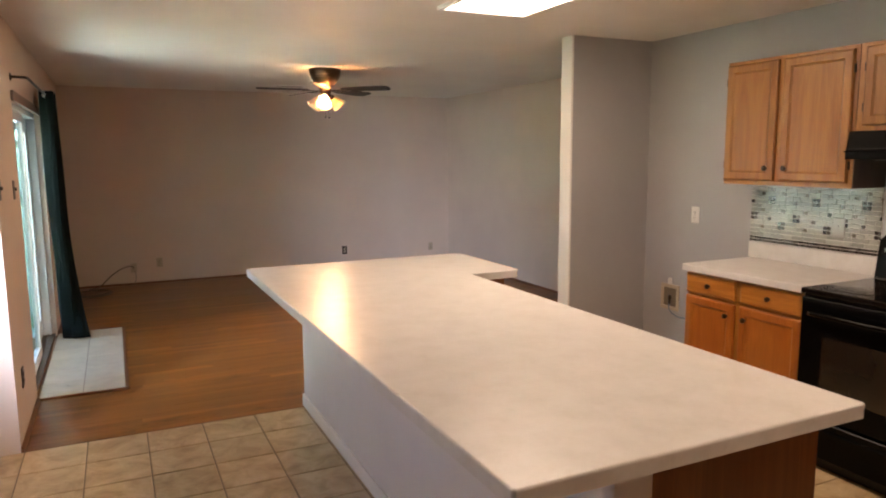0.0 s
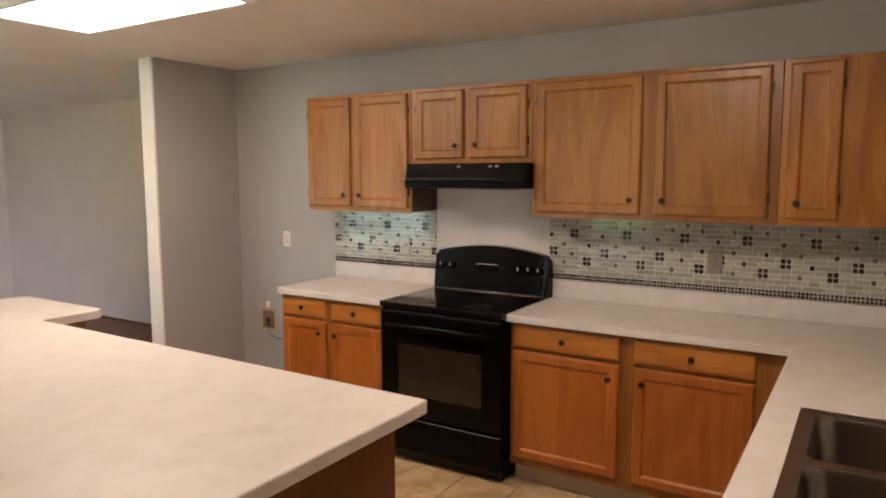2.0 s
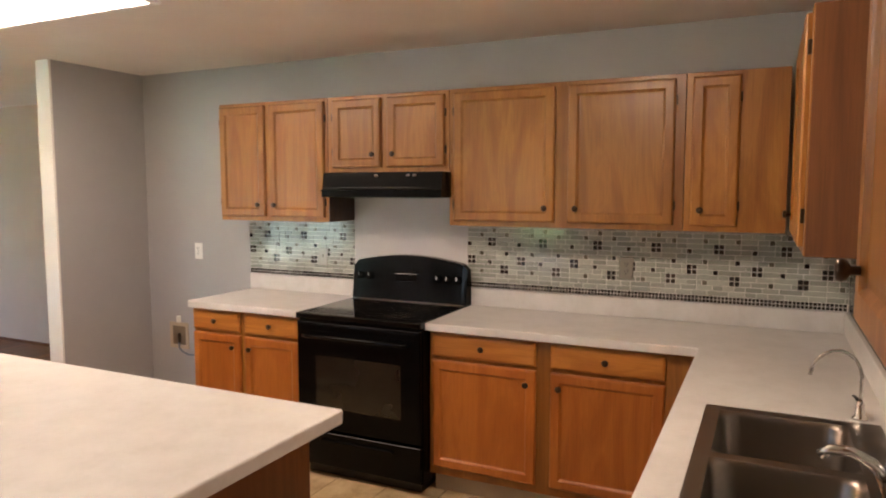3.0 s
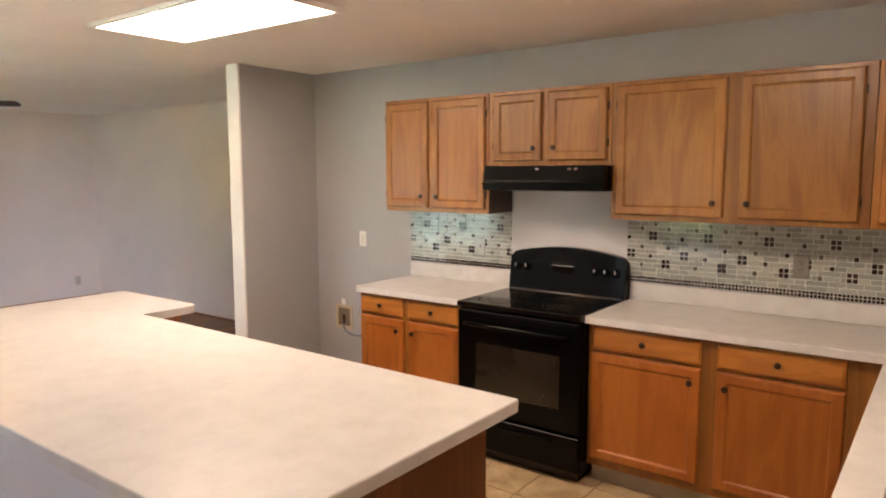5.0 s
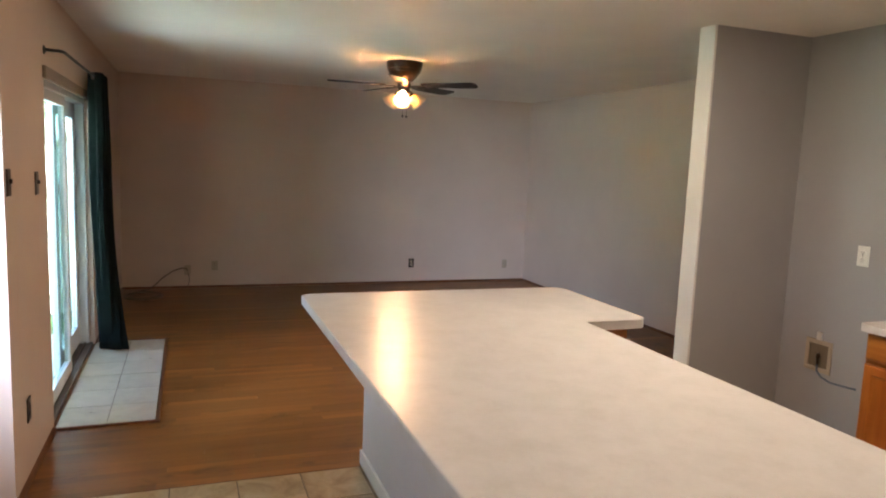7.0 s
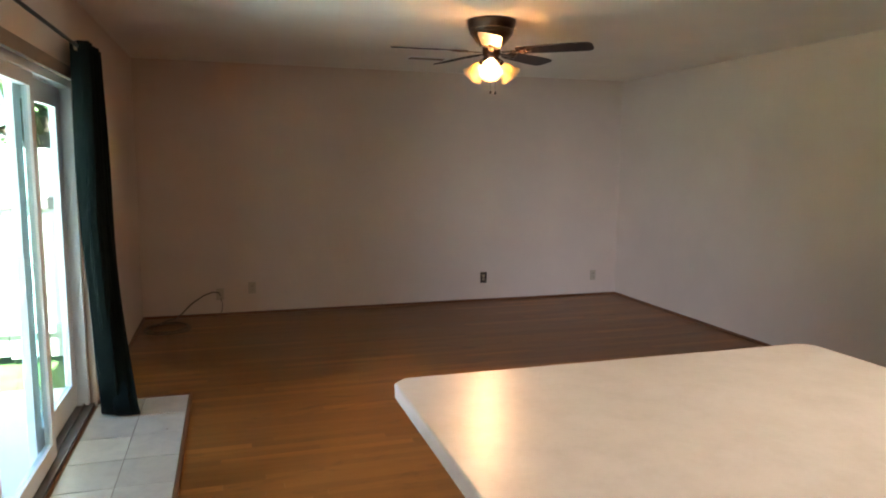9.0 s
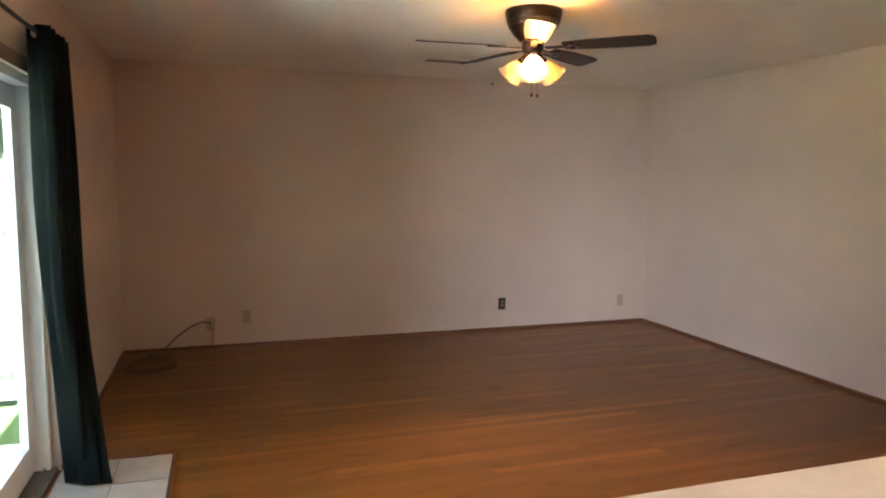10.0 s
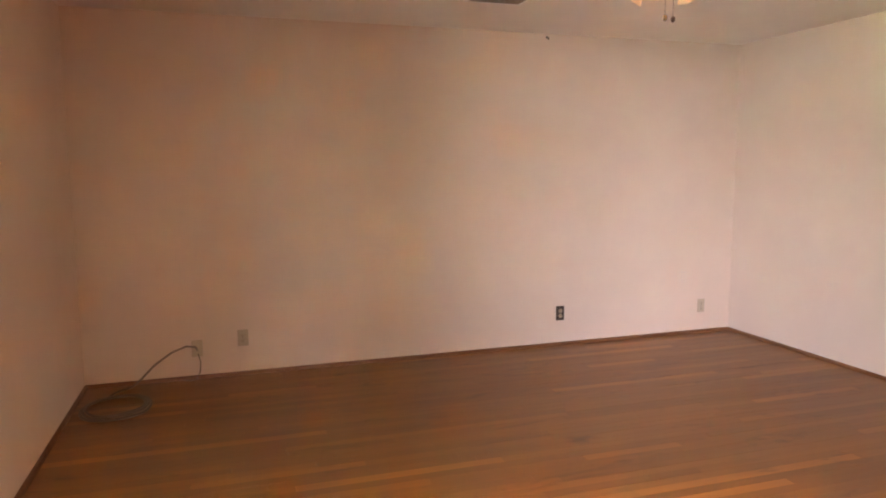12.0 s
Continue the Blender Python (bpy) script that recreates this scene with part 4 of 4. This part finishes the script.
# ---- range ----
def kitchen_range():
    r = thing("range", "black freestanding electric range with a smooth glass cooktop", "range", pose(4.262, 2.168, 0, 0, 0, -90))
    w, d = 0.774, 0.64
    part("body", boxes((0, w, 0.012, d, 0.06, 0.885), bevel=0.003), M_BLACK, r)
    part("base", boxes((0.03, w - 0.03, 0.05, d, 0.0, 0.06)), M_BLACKM, r)
    part("cooktop", boxes((-0.002, w + 0.002, -0.018, d - 0.07, 0.886, 0.917), bevel=0.006), M_BGLASS, r, "black ceramic glass cooktop")
    for x, y, q in ((0.19, 0.14, 0.105), (0.56, 0.14, 0.08), (0.19, 0.40, 0.08), (0.56, 0.40, 0.105)):
        bm = bmesh.new()
        lathe(bm, [(q - 0.004, 0.9172), (q, 0.9172), (q, 0.9176), (q - 0.004, 0.9176)], 40, (x, y, 0))
        part("burner_ring", bm, M_OVENGLASS, r)
    bm = bmesh.new()
    framed_slab(bm, 0.004, w - 0.004, 0.275, 0.872, [(0, 0), (0, 0.022), (0.006, 0.028), (0.02, 0.030)], 0.012)
    door = part("oven_door", bm, M_BLACK, r)
    bm = bmesh.new()
    framed_slab(bm, 0.13, w - 0.115, 0.40, 0.69, [(0, 0), (0, 0.001), (0.006, 0.0018)], -0.0185)
    part("oven_window", bm, M_OVENGLASS, door, "dark brown oven glass")
    bm = bmesh.new()
    tube(bm, [(0.07, -0.018, 0.795), (0.075, -0.05, 0.800), (0.10, -0.060, 0.802), (w - 0.10, -0.060, 0.802), (w - 0.075, -0.05, 0.800), (w - 0.07, -0.018, 0.795)], 0.012, 10)
    part("handle", bm, M_BLACK, door, "black bar handle")
    bm = bmesh.new()
    framed_slab(bm, 0.004, w - 0.004, 0.075, 0.262, [(0, 0), (0, 0.028), (0.002, 0.030), (0.016, 0.030)], 0.012)
    dr = part("storage_drawer", bm, M_BLACK, r)
    part("drawer_grip", boxes((0.16, w - 0.16, -0.034, -0.0185, 0.205, 0.228), bevel=0.004), M_BLACK, dr)
    bm = bmesh.new()
    n = 24
    lo, hi, lo2, hi2 = [], [], [], []
    for i in range(n + 1):
        u = i / n
        x = 0.0 + w * u
        e = min(1.0, min(u, 1 - u) * 16)
        z = 1.150 + 0.045 * math.sin(math.pi * u) - 0.03 * (1 - e) ** 2
        lo.append(bm.verts.new((x, d - 0.085, 0.905)))
        hi.append(bm.verts.new((x, d - 0.055, z)))
        hi2.append(bm.verts.new((x, d - 0.005, z)))
        lo2.append(bm.verts.new((x, d - 0.005, 0.885)))
    for i in range(n):
        for a, b in ((lo, hi), (hi, hi2), (hi2, lo2), (lo2, lo)):
            bm.faces.new((a[i], a[i + 1], b[i + 1], b[i]))
    for i in (0, n):
        bm.faces.new((lo[i], hi[i], hi2[i], lo2[i]))
    guard = part("backguard", bm, M_BLACK, r)
    for x in (0.055, 0.125, w - 0.185, w - 0.12, w - 0.055):
        bm = bmesh.new()
        lathe(bm, [(0.024, d - 0.068), (0.022, d - 0.09), (0.016, d - 0.094)], 18, (x, 0, 1.062), 'y')
        k = part("control_knob", bm, M_BLACK, guard)
        part("pointer", boxes((x - 0.002, x + 0.002, d - 0.0965, d - 0.0945, 1.062, 1.082)), M_PLATEW, k)
    bm = bmesh.new()
    box(bm, 0.30, 0.45, d - 0.075, d - 0.066, 1.04, 1.085, bevel=0.002)
    part("display", bm, M_BGLASS, guard)
    part("trim_strip", boxes((0.01, w - 0.01, d - 0.092, d - 0.084, 0.917, 0.922)), M_CHROME, guard)
    for x, wd in ((0.31, 0.012), (0.33, 0.018), (0.36, 0.010), (0.395, 0.016), (0.42, 0.012)):
        part("print_mark", boxes((x, x + wd, d - 0.0765, d - 0.0752, 1.092, 1.097)), M_BRONZE, guard)


kitchen_range()


# ---- sink and taps ----
def sink():
    s = thing("sink", "double-bowl stainless steel sink set in the worktop", "sink", pose(0, 0, COUNTER))
    x0, x1, y0, y1 = SX0 - 0.012, SX1 + 0.012, SY0 - 0.012, SY1 + 0.012
    xm, bx, by0, by1 = (SX0 + SX1) / 2, 0.035, 0.075, 0.03
    rim = boxes((x0, x1, y1 - 0.012 - by1, y1, -0.0005, 0.006), (x0, x1, y0, y0 + 0.012 + by0, -0.0005, 0.006), (x0, x0 + 0.012 + bx, y0 + 0.012 + by0, y1 - 0.012 - by1, -0.0005, 0.006),
                (x1 - 0.012 - bx, x1, y0 + 0.012 + by0, y1 - 0.012 - by1, -0.0005, 0.006), (xm - 0.02, xm + 0.02, y0 + 0.012 + by0, y1 - 0.012 - by1, -0.0005, 0.006))
    part("rim", rim, M_STEEL, s)
    for a, b in ((SX0 + bx, xm - 0.02), (xm + 0.02, SX1 - bx)):
        bm = bmesh.new()
        cx, cy, hx, hy = (a + b) / 2, (SY0 + by0 + SY1 - by1) / 2, (b - a) / 2, (SY1 - by1 - SY0 - by0) / 2
        rings = []
        for z, inset, rad in ((0.006, 0.0, 0.004), (0.0, 0.001, 0.05), (-0.01, 0.003, 0.06), (-0.12, 0.010, 0.065), (-0.155, 0.022, 0.07), (-0.170, 0.055, 0.07), (-0.175, 0.11, 0.05)):
            ring = []
            for q in range(4):
                sx, sy = ((1, 1), (-1, 1), (-1, -1), (1, -1))[q]
                for k in range(7):
                    t = math.pi / 2 * (q + k / 6)
                    ring.append(bm.verts.new((cx + sx * (hx - inset - rad) + rad * math.cos(t), cy + sy * (hy - inset - rad) + rad * math.sin(t), z)))
            rings.append(ring)
        m = len(rings[0])
        for r0, r1 in zip(rings, rings[1:]):
            for i in range(m):
                bm.faces.new((r0[i], r0[(i + 1) % m], r1[(i + 1) % m], r1[i])).smooth = True
        bm.faces.new(rings[-1])
        bowl = part("bowl", bm, M_STEEL, s)
        bm = bmesh.new()
        lathe(bm, [(0.045, -0.1745), (0.043, -0.172), (0.03, -0.1735), (0.006, -0.1735)], 24, (cx, cy, 0))
        part("drain", bm, M_CHROME, bowl)


sink()
tap = thing("faucet", "low chrome kitchen faucet with a lever on the sink deck", "faucet", pose(2.92, -0.447, COUNTER + 0.006))
part("base_plate", boxes((-0.125, 0.125, -0.028, 0.028, 0, 0.012), bevel=0.005), M_CHROME, tap)
bm = bmesh.new()
lathe(bm, [(0.028, 0.012), (0.026, 0.06), (0.024, 0.085), (0.012, 0.098)], 20)
part("body", bm, M_CHROME, tap)
bm = bmesh.new()
tube(bm, [(0, 0.02, 0.05), (0.0, 0.05, 0.08), (0, 0.09, 0.10), (0, 0.13, 0.098), (0, 0.15, 0.082)], [0.014, 0.0135, 0.012, 0.012, 0.012], 12)
part("spout", bm, M_CHROME, tap)
bm = bmesh.new()
tube(bm, [(0, 0, 0.09), (0.03, -0.01, 0.115), (0.09, -0.02, 0.14)], [0.009, 0.007, 0.006], 8)
part("lever", bm, M_CHROME, tap)
gn = thing("filter_tap", "slim chrome gooseneck drinking-water tap", "faucet", pose(3.535, -0.44, COUNTER, 0, 0, 32))
bm = bmesh.new()
lathe(bm, [(0.022, 0), (0.022, 0.006), (0.013, 0.012), (0.012, 0.045), (0.007, 0.055)], 16)
part("base", bm, M_CHROME, gn)
bm = bmesh.new()
arc = [(0, 0, 0.04), (0, 0.0, 0.12)] + [(0.004 * k, 0.07 - 0.07 * math.cos(math.pi * k / 9), 0.13 + 0.075 * math.sin(math.pi * k / 9)) for k in range(10)]
tube(bm, arc, 0.0055, 10)
part("gooseneck", bm, M_CHROME, gn)
bm = bmesh.new()
tube(bm, [(0, 0, 0.045), (0.03, -0.01, 0.055), (0.05, -0.015, 0.056)], [0.005, 0.005, 0.004], 8)
part("lever", bm, M_BLACKM, gn)
dial = thing("soap_pump", "small chrome soap pump on the sink deck", "soap pump", pose(2.74, -0.447, COUNTER + 0.006))
bm = bmesh.new()
lathe(bm, [(0.02, 0), (0.02, 0.008), (0.010, 0.014), (0.010, 0.05), (0.014, 0.055), (0.012, 0.065)], 16)
tube(bm, [(0, 0, 0.06), (0, 0.05, 0.062), (0, 0.065, 0.055)], 0.005, 8)
part("pump", bm, M_CHROME, dial)


# ---- water box beside the base cabinet ----
wb = thing("water_valve_box", "beige recessed water valve box with its cover off", "valve box", pose(RANGE_WALL, 3.745, 0.513, 0, 0, -90))
part("flange", boxes((-0.092, 0.092, -0.010, 0.0, -0.098, -0.070), (-0.092, 0.092, -0.010, 0.0, 0.070, 0.098), (-0.092, -0.066, -0.010, 0.0, -0.07, 0.07), (0.066, 0.092, -0.010, 0.0, -0.07, 0.07), bevel=0.003), M_PLATEI, wb)
# flat back sheet, a darker brown than the flange
part("recess", boxes((-0.066, 0.066, -0.003, -0.001, -0.07, 0.07)), plain("dull_brown_recess", (0.17, 0.13, 0.085), 0.8), wb)
bm = bmesh.new()
lathe(bm, [(0.008, -0.05), (0.01, -0.01), (0.014, 0.0), (0.008, 0.02)], 12, (0.01, -0.018, 0))
part("valve", bm, M_KNOB, wb)
part("clip", boxes((-0.02, 0.015, -0.012, 0.0, 0.096, 0.145), bevel=0.003), M_PLATEW, wb)
bm = bmesh.new()
tube(bm, [(0.01, -0.02, -0.05), (0.02, -0.03, -0.085), (0.06, -0.04, -0.11), (0.13, -0.045, -0.125), (0.22, -0.05, -0.118), (0.30, -0.05, -0.11)], 0.006, 8)
part("hose", bm, M_HOSE, wb, "thin blue-grey water hose")

# ---- peninsula ----
IX0, IX1, IX2, IY0, IY1, IY2 = 1.85, 2.957, 3.293, 0.996, 3.28, 4.08
KX = 2.185
c = 0.035


def top_outline(q):
    return [(IX0 + 0.008 + q, IY0 + q), (IX1 - 0.008 - q, IY0 + q), (IX1 - q, IY0 + 0.008 + q), (IX1 - q, IY1 + q), (IX2 - c, IY1 + q), (IX2 - q, IY1 + c), (IX2 - q, IY2 - c), (IX2 - c, IY2 - q),
            (IX0 + c, IY2 - q), (IX0 + q, IY2 - c), (IX0 + q, IY0 + 0.008 + q)]


wt = thing("worktop", "large off-white laminate peninsula worktop with a short return", "worktop")
bm = bmesh.new()
slab(bm, top_outline(0.0), COUNTER - 0.016, COUNTER, 0.006)
part("top", bm, M_LAM, wt)
bm = bmesh.new()
slab(bm, top_outline(0.001), COUNTER - OV - 0.004, COUNTER - 0.0162, 0.0005)
part("edge_band", bm, M_LAM, wt)
pen = thing("peninsula_base", "white knee wall backed by brown oak peninsula cabinets", "kitchen peninsula", pose(KX, IY0, 0))
L = 4.09 - IY0
part("knee_wall", boxes((0, 0.115, 0.092, L, 0, COUNTER - OV - 0.004)), M_KNEE, pen, "white painted knee wall")
part("baseboard", boxes((-0.012, 0.0, 0.092, L, 0, 0.075), (-0.012, 0.115, L, L + 0.011, 0, 0.075), bevel=0.002), M_TRIMW, pen, "white painted baseboard")
part("ledger", boxes((-0.02, 0.0, 0.17, L - 0.03, COUNTER - OV - 0.06, COUNTER - OV - 0.004), bevel=0.003), M_OAKX, pen)
# brown oak bodies; shade below the overhang is put into their colour
part("cabinet_body", boxes((0.116, 0.725, 0.10, 2.275, 0.11, COUNTER - OV - 0.004)), M_OAK_SHADE, pen, "brown oak cabinet run, darkened for the shade under the worktop")
part("return_body", boxes((0.116, 0.99, 2.277, L - 0.06, 0.0, COUNTER - OV - 0.004)), M_OAK_SHADE, pen, "brown oak cabinet end, darkened for the shade under the worktop")
part("toe_kick", boxes((0.116, 0.66, 0.12, 2.275, 0, 0.11)), M_KICK, pen)

# ---- yard beyond the patio door ----
solid("ground", boxes((-400, 400, -400, 400, -0.30, -0.12)), M_GRASS, "green lawn around the house", "ground", "structure")
solid("patio", boxes((-1.25, LEFT - T - 0.002, CORNER + T + 0.002, 7.35, -0.12, -0.03), (-5.5, -1.252, 0.5, 6.3, -0.12, -0.03), (-1.25, DINING - T - 0.002, 0.5, CORNER + T, -0.12, -0.03), bevel=0.006), M_CONCRETE, "pale sunlit concrete patio slab", "patio", "structure")
fence = thing("fence", "pale sunlit board fence with a dark rail", "fence", pose(-9.0, 8.35, -0.12), kind="")
fb = mesh_of("board", boxes((-0.067, 0.067, -0.011, 0.011, 0.06, 1.72), bevel=0.004), M_FENCE)
for k in range(67):
    b = new("board", fb)
    b.parent = fence
    b.location = (0.08 + k * 0.141, random.uniform(-0.003, 0.003), random.uniform(-0.012, 0.012))
for k in range(5):
    part("post", boxes((-0.05, 0.05, 0.014, 0.11, 0.0, 1.75), bevel=0.006), M_FENCE, fence, at=pose(0.3 + k * 2.25, 0, 0))
part("rail", boxes((0, 9.44, -0.045, -0.012, 1.24, 1.33), bevel=0.004), M_RAIL, fence, "dark weathered rail")
part("rail", boxes((0, 9.44, -0.045, -0.012, 0.25, 0.33), bevel=0.004), M_FENCE, fence)


def tree_thing(x, y, h, seed):
    rnd = random.Random(seed)
    t = thing("tree", "leafy green tree beyond the fence", "tree", pose(x, y, -0.12), "trees behind the fence")
    bm = bmesh.new()
    tube(bm, [(0, 0, 0), (0.05, 0.02, h * 0.25), (0.0, 0.08, h * 0.5), (0.1, 0.05, h * 0.85)], [0.16, 0.13, 0.09, 0.03], 9)
    limbs = []
    for k in range(7):
        a, z0 = rnd.uniform(0, 6.28), h * rnd.uniform(0.28, 0.6)
        e = (math.cos(a) * h * 0.26, math.sin(a) * h * 0.26, z0 + h * rnd.uniform(0.1, 0.28))
        tube(bm, [(0.03, 0.04, z0), (e[0] * 0.5, e[1] * 0.5, z0 + (e[2] - z0) * 0.7), e], [0.05, 0.035, 0.012], 6)
        limbs.append(e)
    part("trunk", bm, M_BARK, t)
    bm = bmesh.new()
    clumps = [Vector(e) + Vector((rnd.gauss(0, 0.35), rnd.gauss(0, 0.35), rnd.gauss(0.1, 0.35))) for e in limbs for _ in range(5)]
    clumps += [Vector((rnd.gauss(0, h * 0.13), rnd.gauss(0, h * 0.13), h * rnd.uniform(0.35, 1.0))) for _ in range(26)]
    for c in clumps:
        q = rnd.uniform(0.22, 0.5)
        for _ in range(70):
            d = Vector((rnd.gauss(0, 1), rnd.gauss(0, 1), rnd.gauss(0, 0.7)))
            p = c + d * q * 0.55
            s = rnd.uniform(0.04, 0.085)
            ax = Vector((rnd.gauss(0, 1), rnd.gauss(0, 1), rnd.gauss(0, 0.6))).normalized()
            sd = ax.orthogonal().normalized()
            v = [bm.verts.new(p + o) for o in (ax * s, sd * s * 0.5, -ax * s, -sd * s * 0.5)]
            bm.faces.new(v)
    tagged(part("crown", bm, M_LEAF, t), kind="stuff")


for x, y, h, sd in ((-0.6, 11.2, 5.2, 1), (-2.6, 12.4, 6.4, 2), (-5.2, 11.4, 5.4, 3), (1.2, 13.0, 6.0, 4), (-3.9, 15.0, 7.5, 5), (-2.2, 10.6, 4.6, 6), (-1.3, 12.9, 6.2, 7), (-3.9, 10.3, 4.8, 8)):
    tree_thing(x, y, h, sd)
pot = thing("planter", "dark planter box standing on the patio", "planter", pose(-0.35, 7.0, -0.03))
part("box", boxes((-0.3, 0.3, -0.18, 0.18, 0, 0.42), bevel=0.012), M_POT, pot)
part("rim", boxes((-0.32, 0.32, -0.2, 0.2, 0.42, 0.46), bevel=0.006), M_POT, pot)

# ---- entry tiles at the patio door ----
PADX1, PADY0, PADY1 = 1.176, 4.938, 6.868
entry = thing("entry_tiles", "pale square tiles set in the wood floor at the patio door", "floor tiles", pose(LEFT, PADY0, 0), kind="structure")
part("bed", boxes((0.004, PADX1 - LEFT - 0.022, 0.02, PADY1 - PADY0 - 0.02, 0.0, 0.0065)), M_GROUT, entry)
part("border", boxes((PADX1 - LEFT - 0.02, PADX1 - LEFT, 0, PADY1 - PADY0, 0, 0.014), (0.004, PADX1 - LEFT - 0.02, 0, 0.02, 0, 0.014), (0.004, PADX1 - LEFT - 0.02, PADY1 - PADY0 - 0.02, PADY1 - PADY0, 0, 0.014), bevel=0.003), M_QUARTER_Y, entry, "stained wood border strip")
tx, ty = (PADX1 - LEFT - 0.03) / 2, (PADY1 - PADY0 - 0.04) / 6
tm = mesh_of("tile", boxes((-tx / 2 + 0.002, tx / 2 - 0.002, -ty / 2 + 0.002, ty / 2 - 0.002, 0.004, 0.0105), bevel=0.0015), M_PADTILE)
for i in range(2):
    for j in range(6):
        o = new("tile", tm)
        o.parent = entry
        o.location = (0.006 + tx * (i + 0.5), 0.02 + ty * (j + 0.5), random.uniform(-0.0006, 0.0006))

# ---- kitchen floor tiles ----
kf = thing("floor_kitchen", "beige mottled ceramic floor tiles with dark grout", "floor", pose(0, 0, 0), kind="structure")
part("grout_bed", boxes((DINING - T, RANGE_WALL + T, SINK_WALL - T, SEAM, -0.06, -0.004)), M_GROUT, kf)
P = 0.305
tm = mesh_of("tile", boxes((-P / 2 + 0.0035, P / 2 - 0.0035, -P / 2 + 0.0035, P / 2 - 0.0035, -0.010, 0.0), bevel=0.002), M_TILE)
for i in range(-8, 11):
    for j in range(16):
        x, y = 1.86 + P * (i - 0.5), SEAM - 0.004 - P * (j + 0.5)
        if x > DINING - 0.1 and x < RANGE_WALL + 0.05:
            o = new("tile", tm)
            o.parent = kf
            o.matrix_basis = pose(x, y, random.uniform(-0.0008, 0.0004), random.uniform(-0.1, 0.1), random.uniform(-0.1, 0.1), 90 * random.randrange(4))

# ---- living room strip floor ----
lf = thing("floor_living", "worn honey-brown strip oak floor", "floor", pose(0, 0, 0), kind="structure")
part("subfloor", boxes((LEFT - T, RIGHT + T, SEAM, FAR + T, -0.06, -0.006)), M_QUARTER, lf)
W = 0.0572
rnd = random.Random(5)
near, rest = [], []
y = SEAM + 0.001
while y < FAR:
    x = LEFT - rnd.uniform(0.0, 0.7)
    while x < RIGHT:
        ln = rnd.choice((0.55, 0.8, 1.0, 1.25, 1.6))
        a, b = max(x, LEFT - 0.02), min(x + ln, RIGHT + 0.02)
        if b - a > 0.03:
            (near if y < 7.0 and len(near) < 296 else rest).append((a, b, y))
        x += ln
    y += W


def plank_mesh(bm, a, b, y0, dz):
    g, e = 0.0, 0.0005
    f = [bm.verts.new(p) for p in ((a + g + e, y0 + g + e, dz), (b - g - e, y0 + g + e, dz), (b - g - e, y0 + W - g - e, dz), (a + g + e, y0 + W - g - e, dz))]
    k = [bm.verts.new(p) for p in ((a + g, y0 + g, dz - 0.0012), (b - g, y0 + g, dz - 0.0012), (b - g, y0 + W - g, dz - 0.0012), (a + g, y0 + W - g, dz - 0.0012))]
    bm.faces.new(f)
    for i in range(4):
        bm.faces.new((f[i], k[i], k[(i + 1) % 4], f[(i + 1) % 4]))


shared = {}
for a, b, y0 in near:
    key = round(b - a, 2)
    if key not in shared:
        bm = bmesh.new()
        plank_mesh(bm, 0, key, 0, 0)
        shared[key] = mesh_of("plank", bm, M_PLANK)
    o = new("plank", shared[key])
    o.parent = lf
    o.location = (a, y0, rnd.uniform(-0.0004, 0.0002))
bm = bmesh.new()
for a, b, y0 in rest:
    plank_mesh(bm, a, b, y0, rnd.uniform(-0.0004, 0.0002))
tagged(part("far_planks", bm, M_PLANK, lf), kind="stuff")
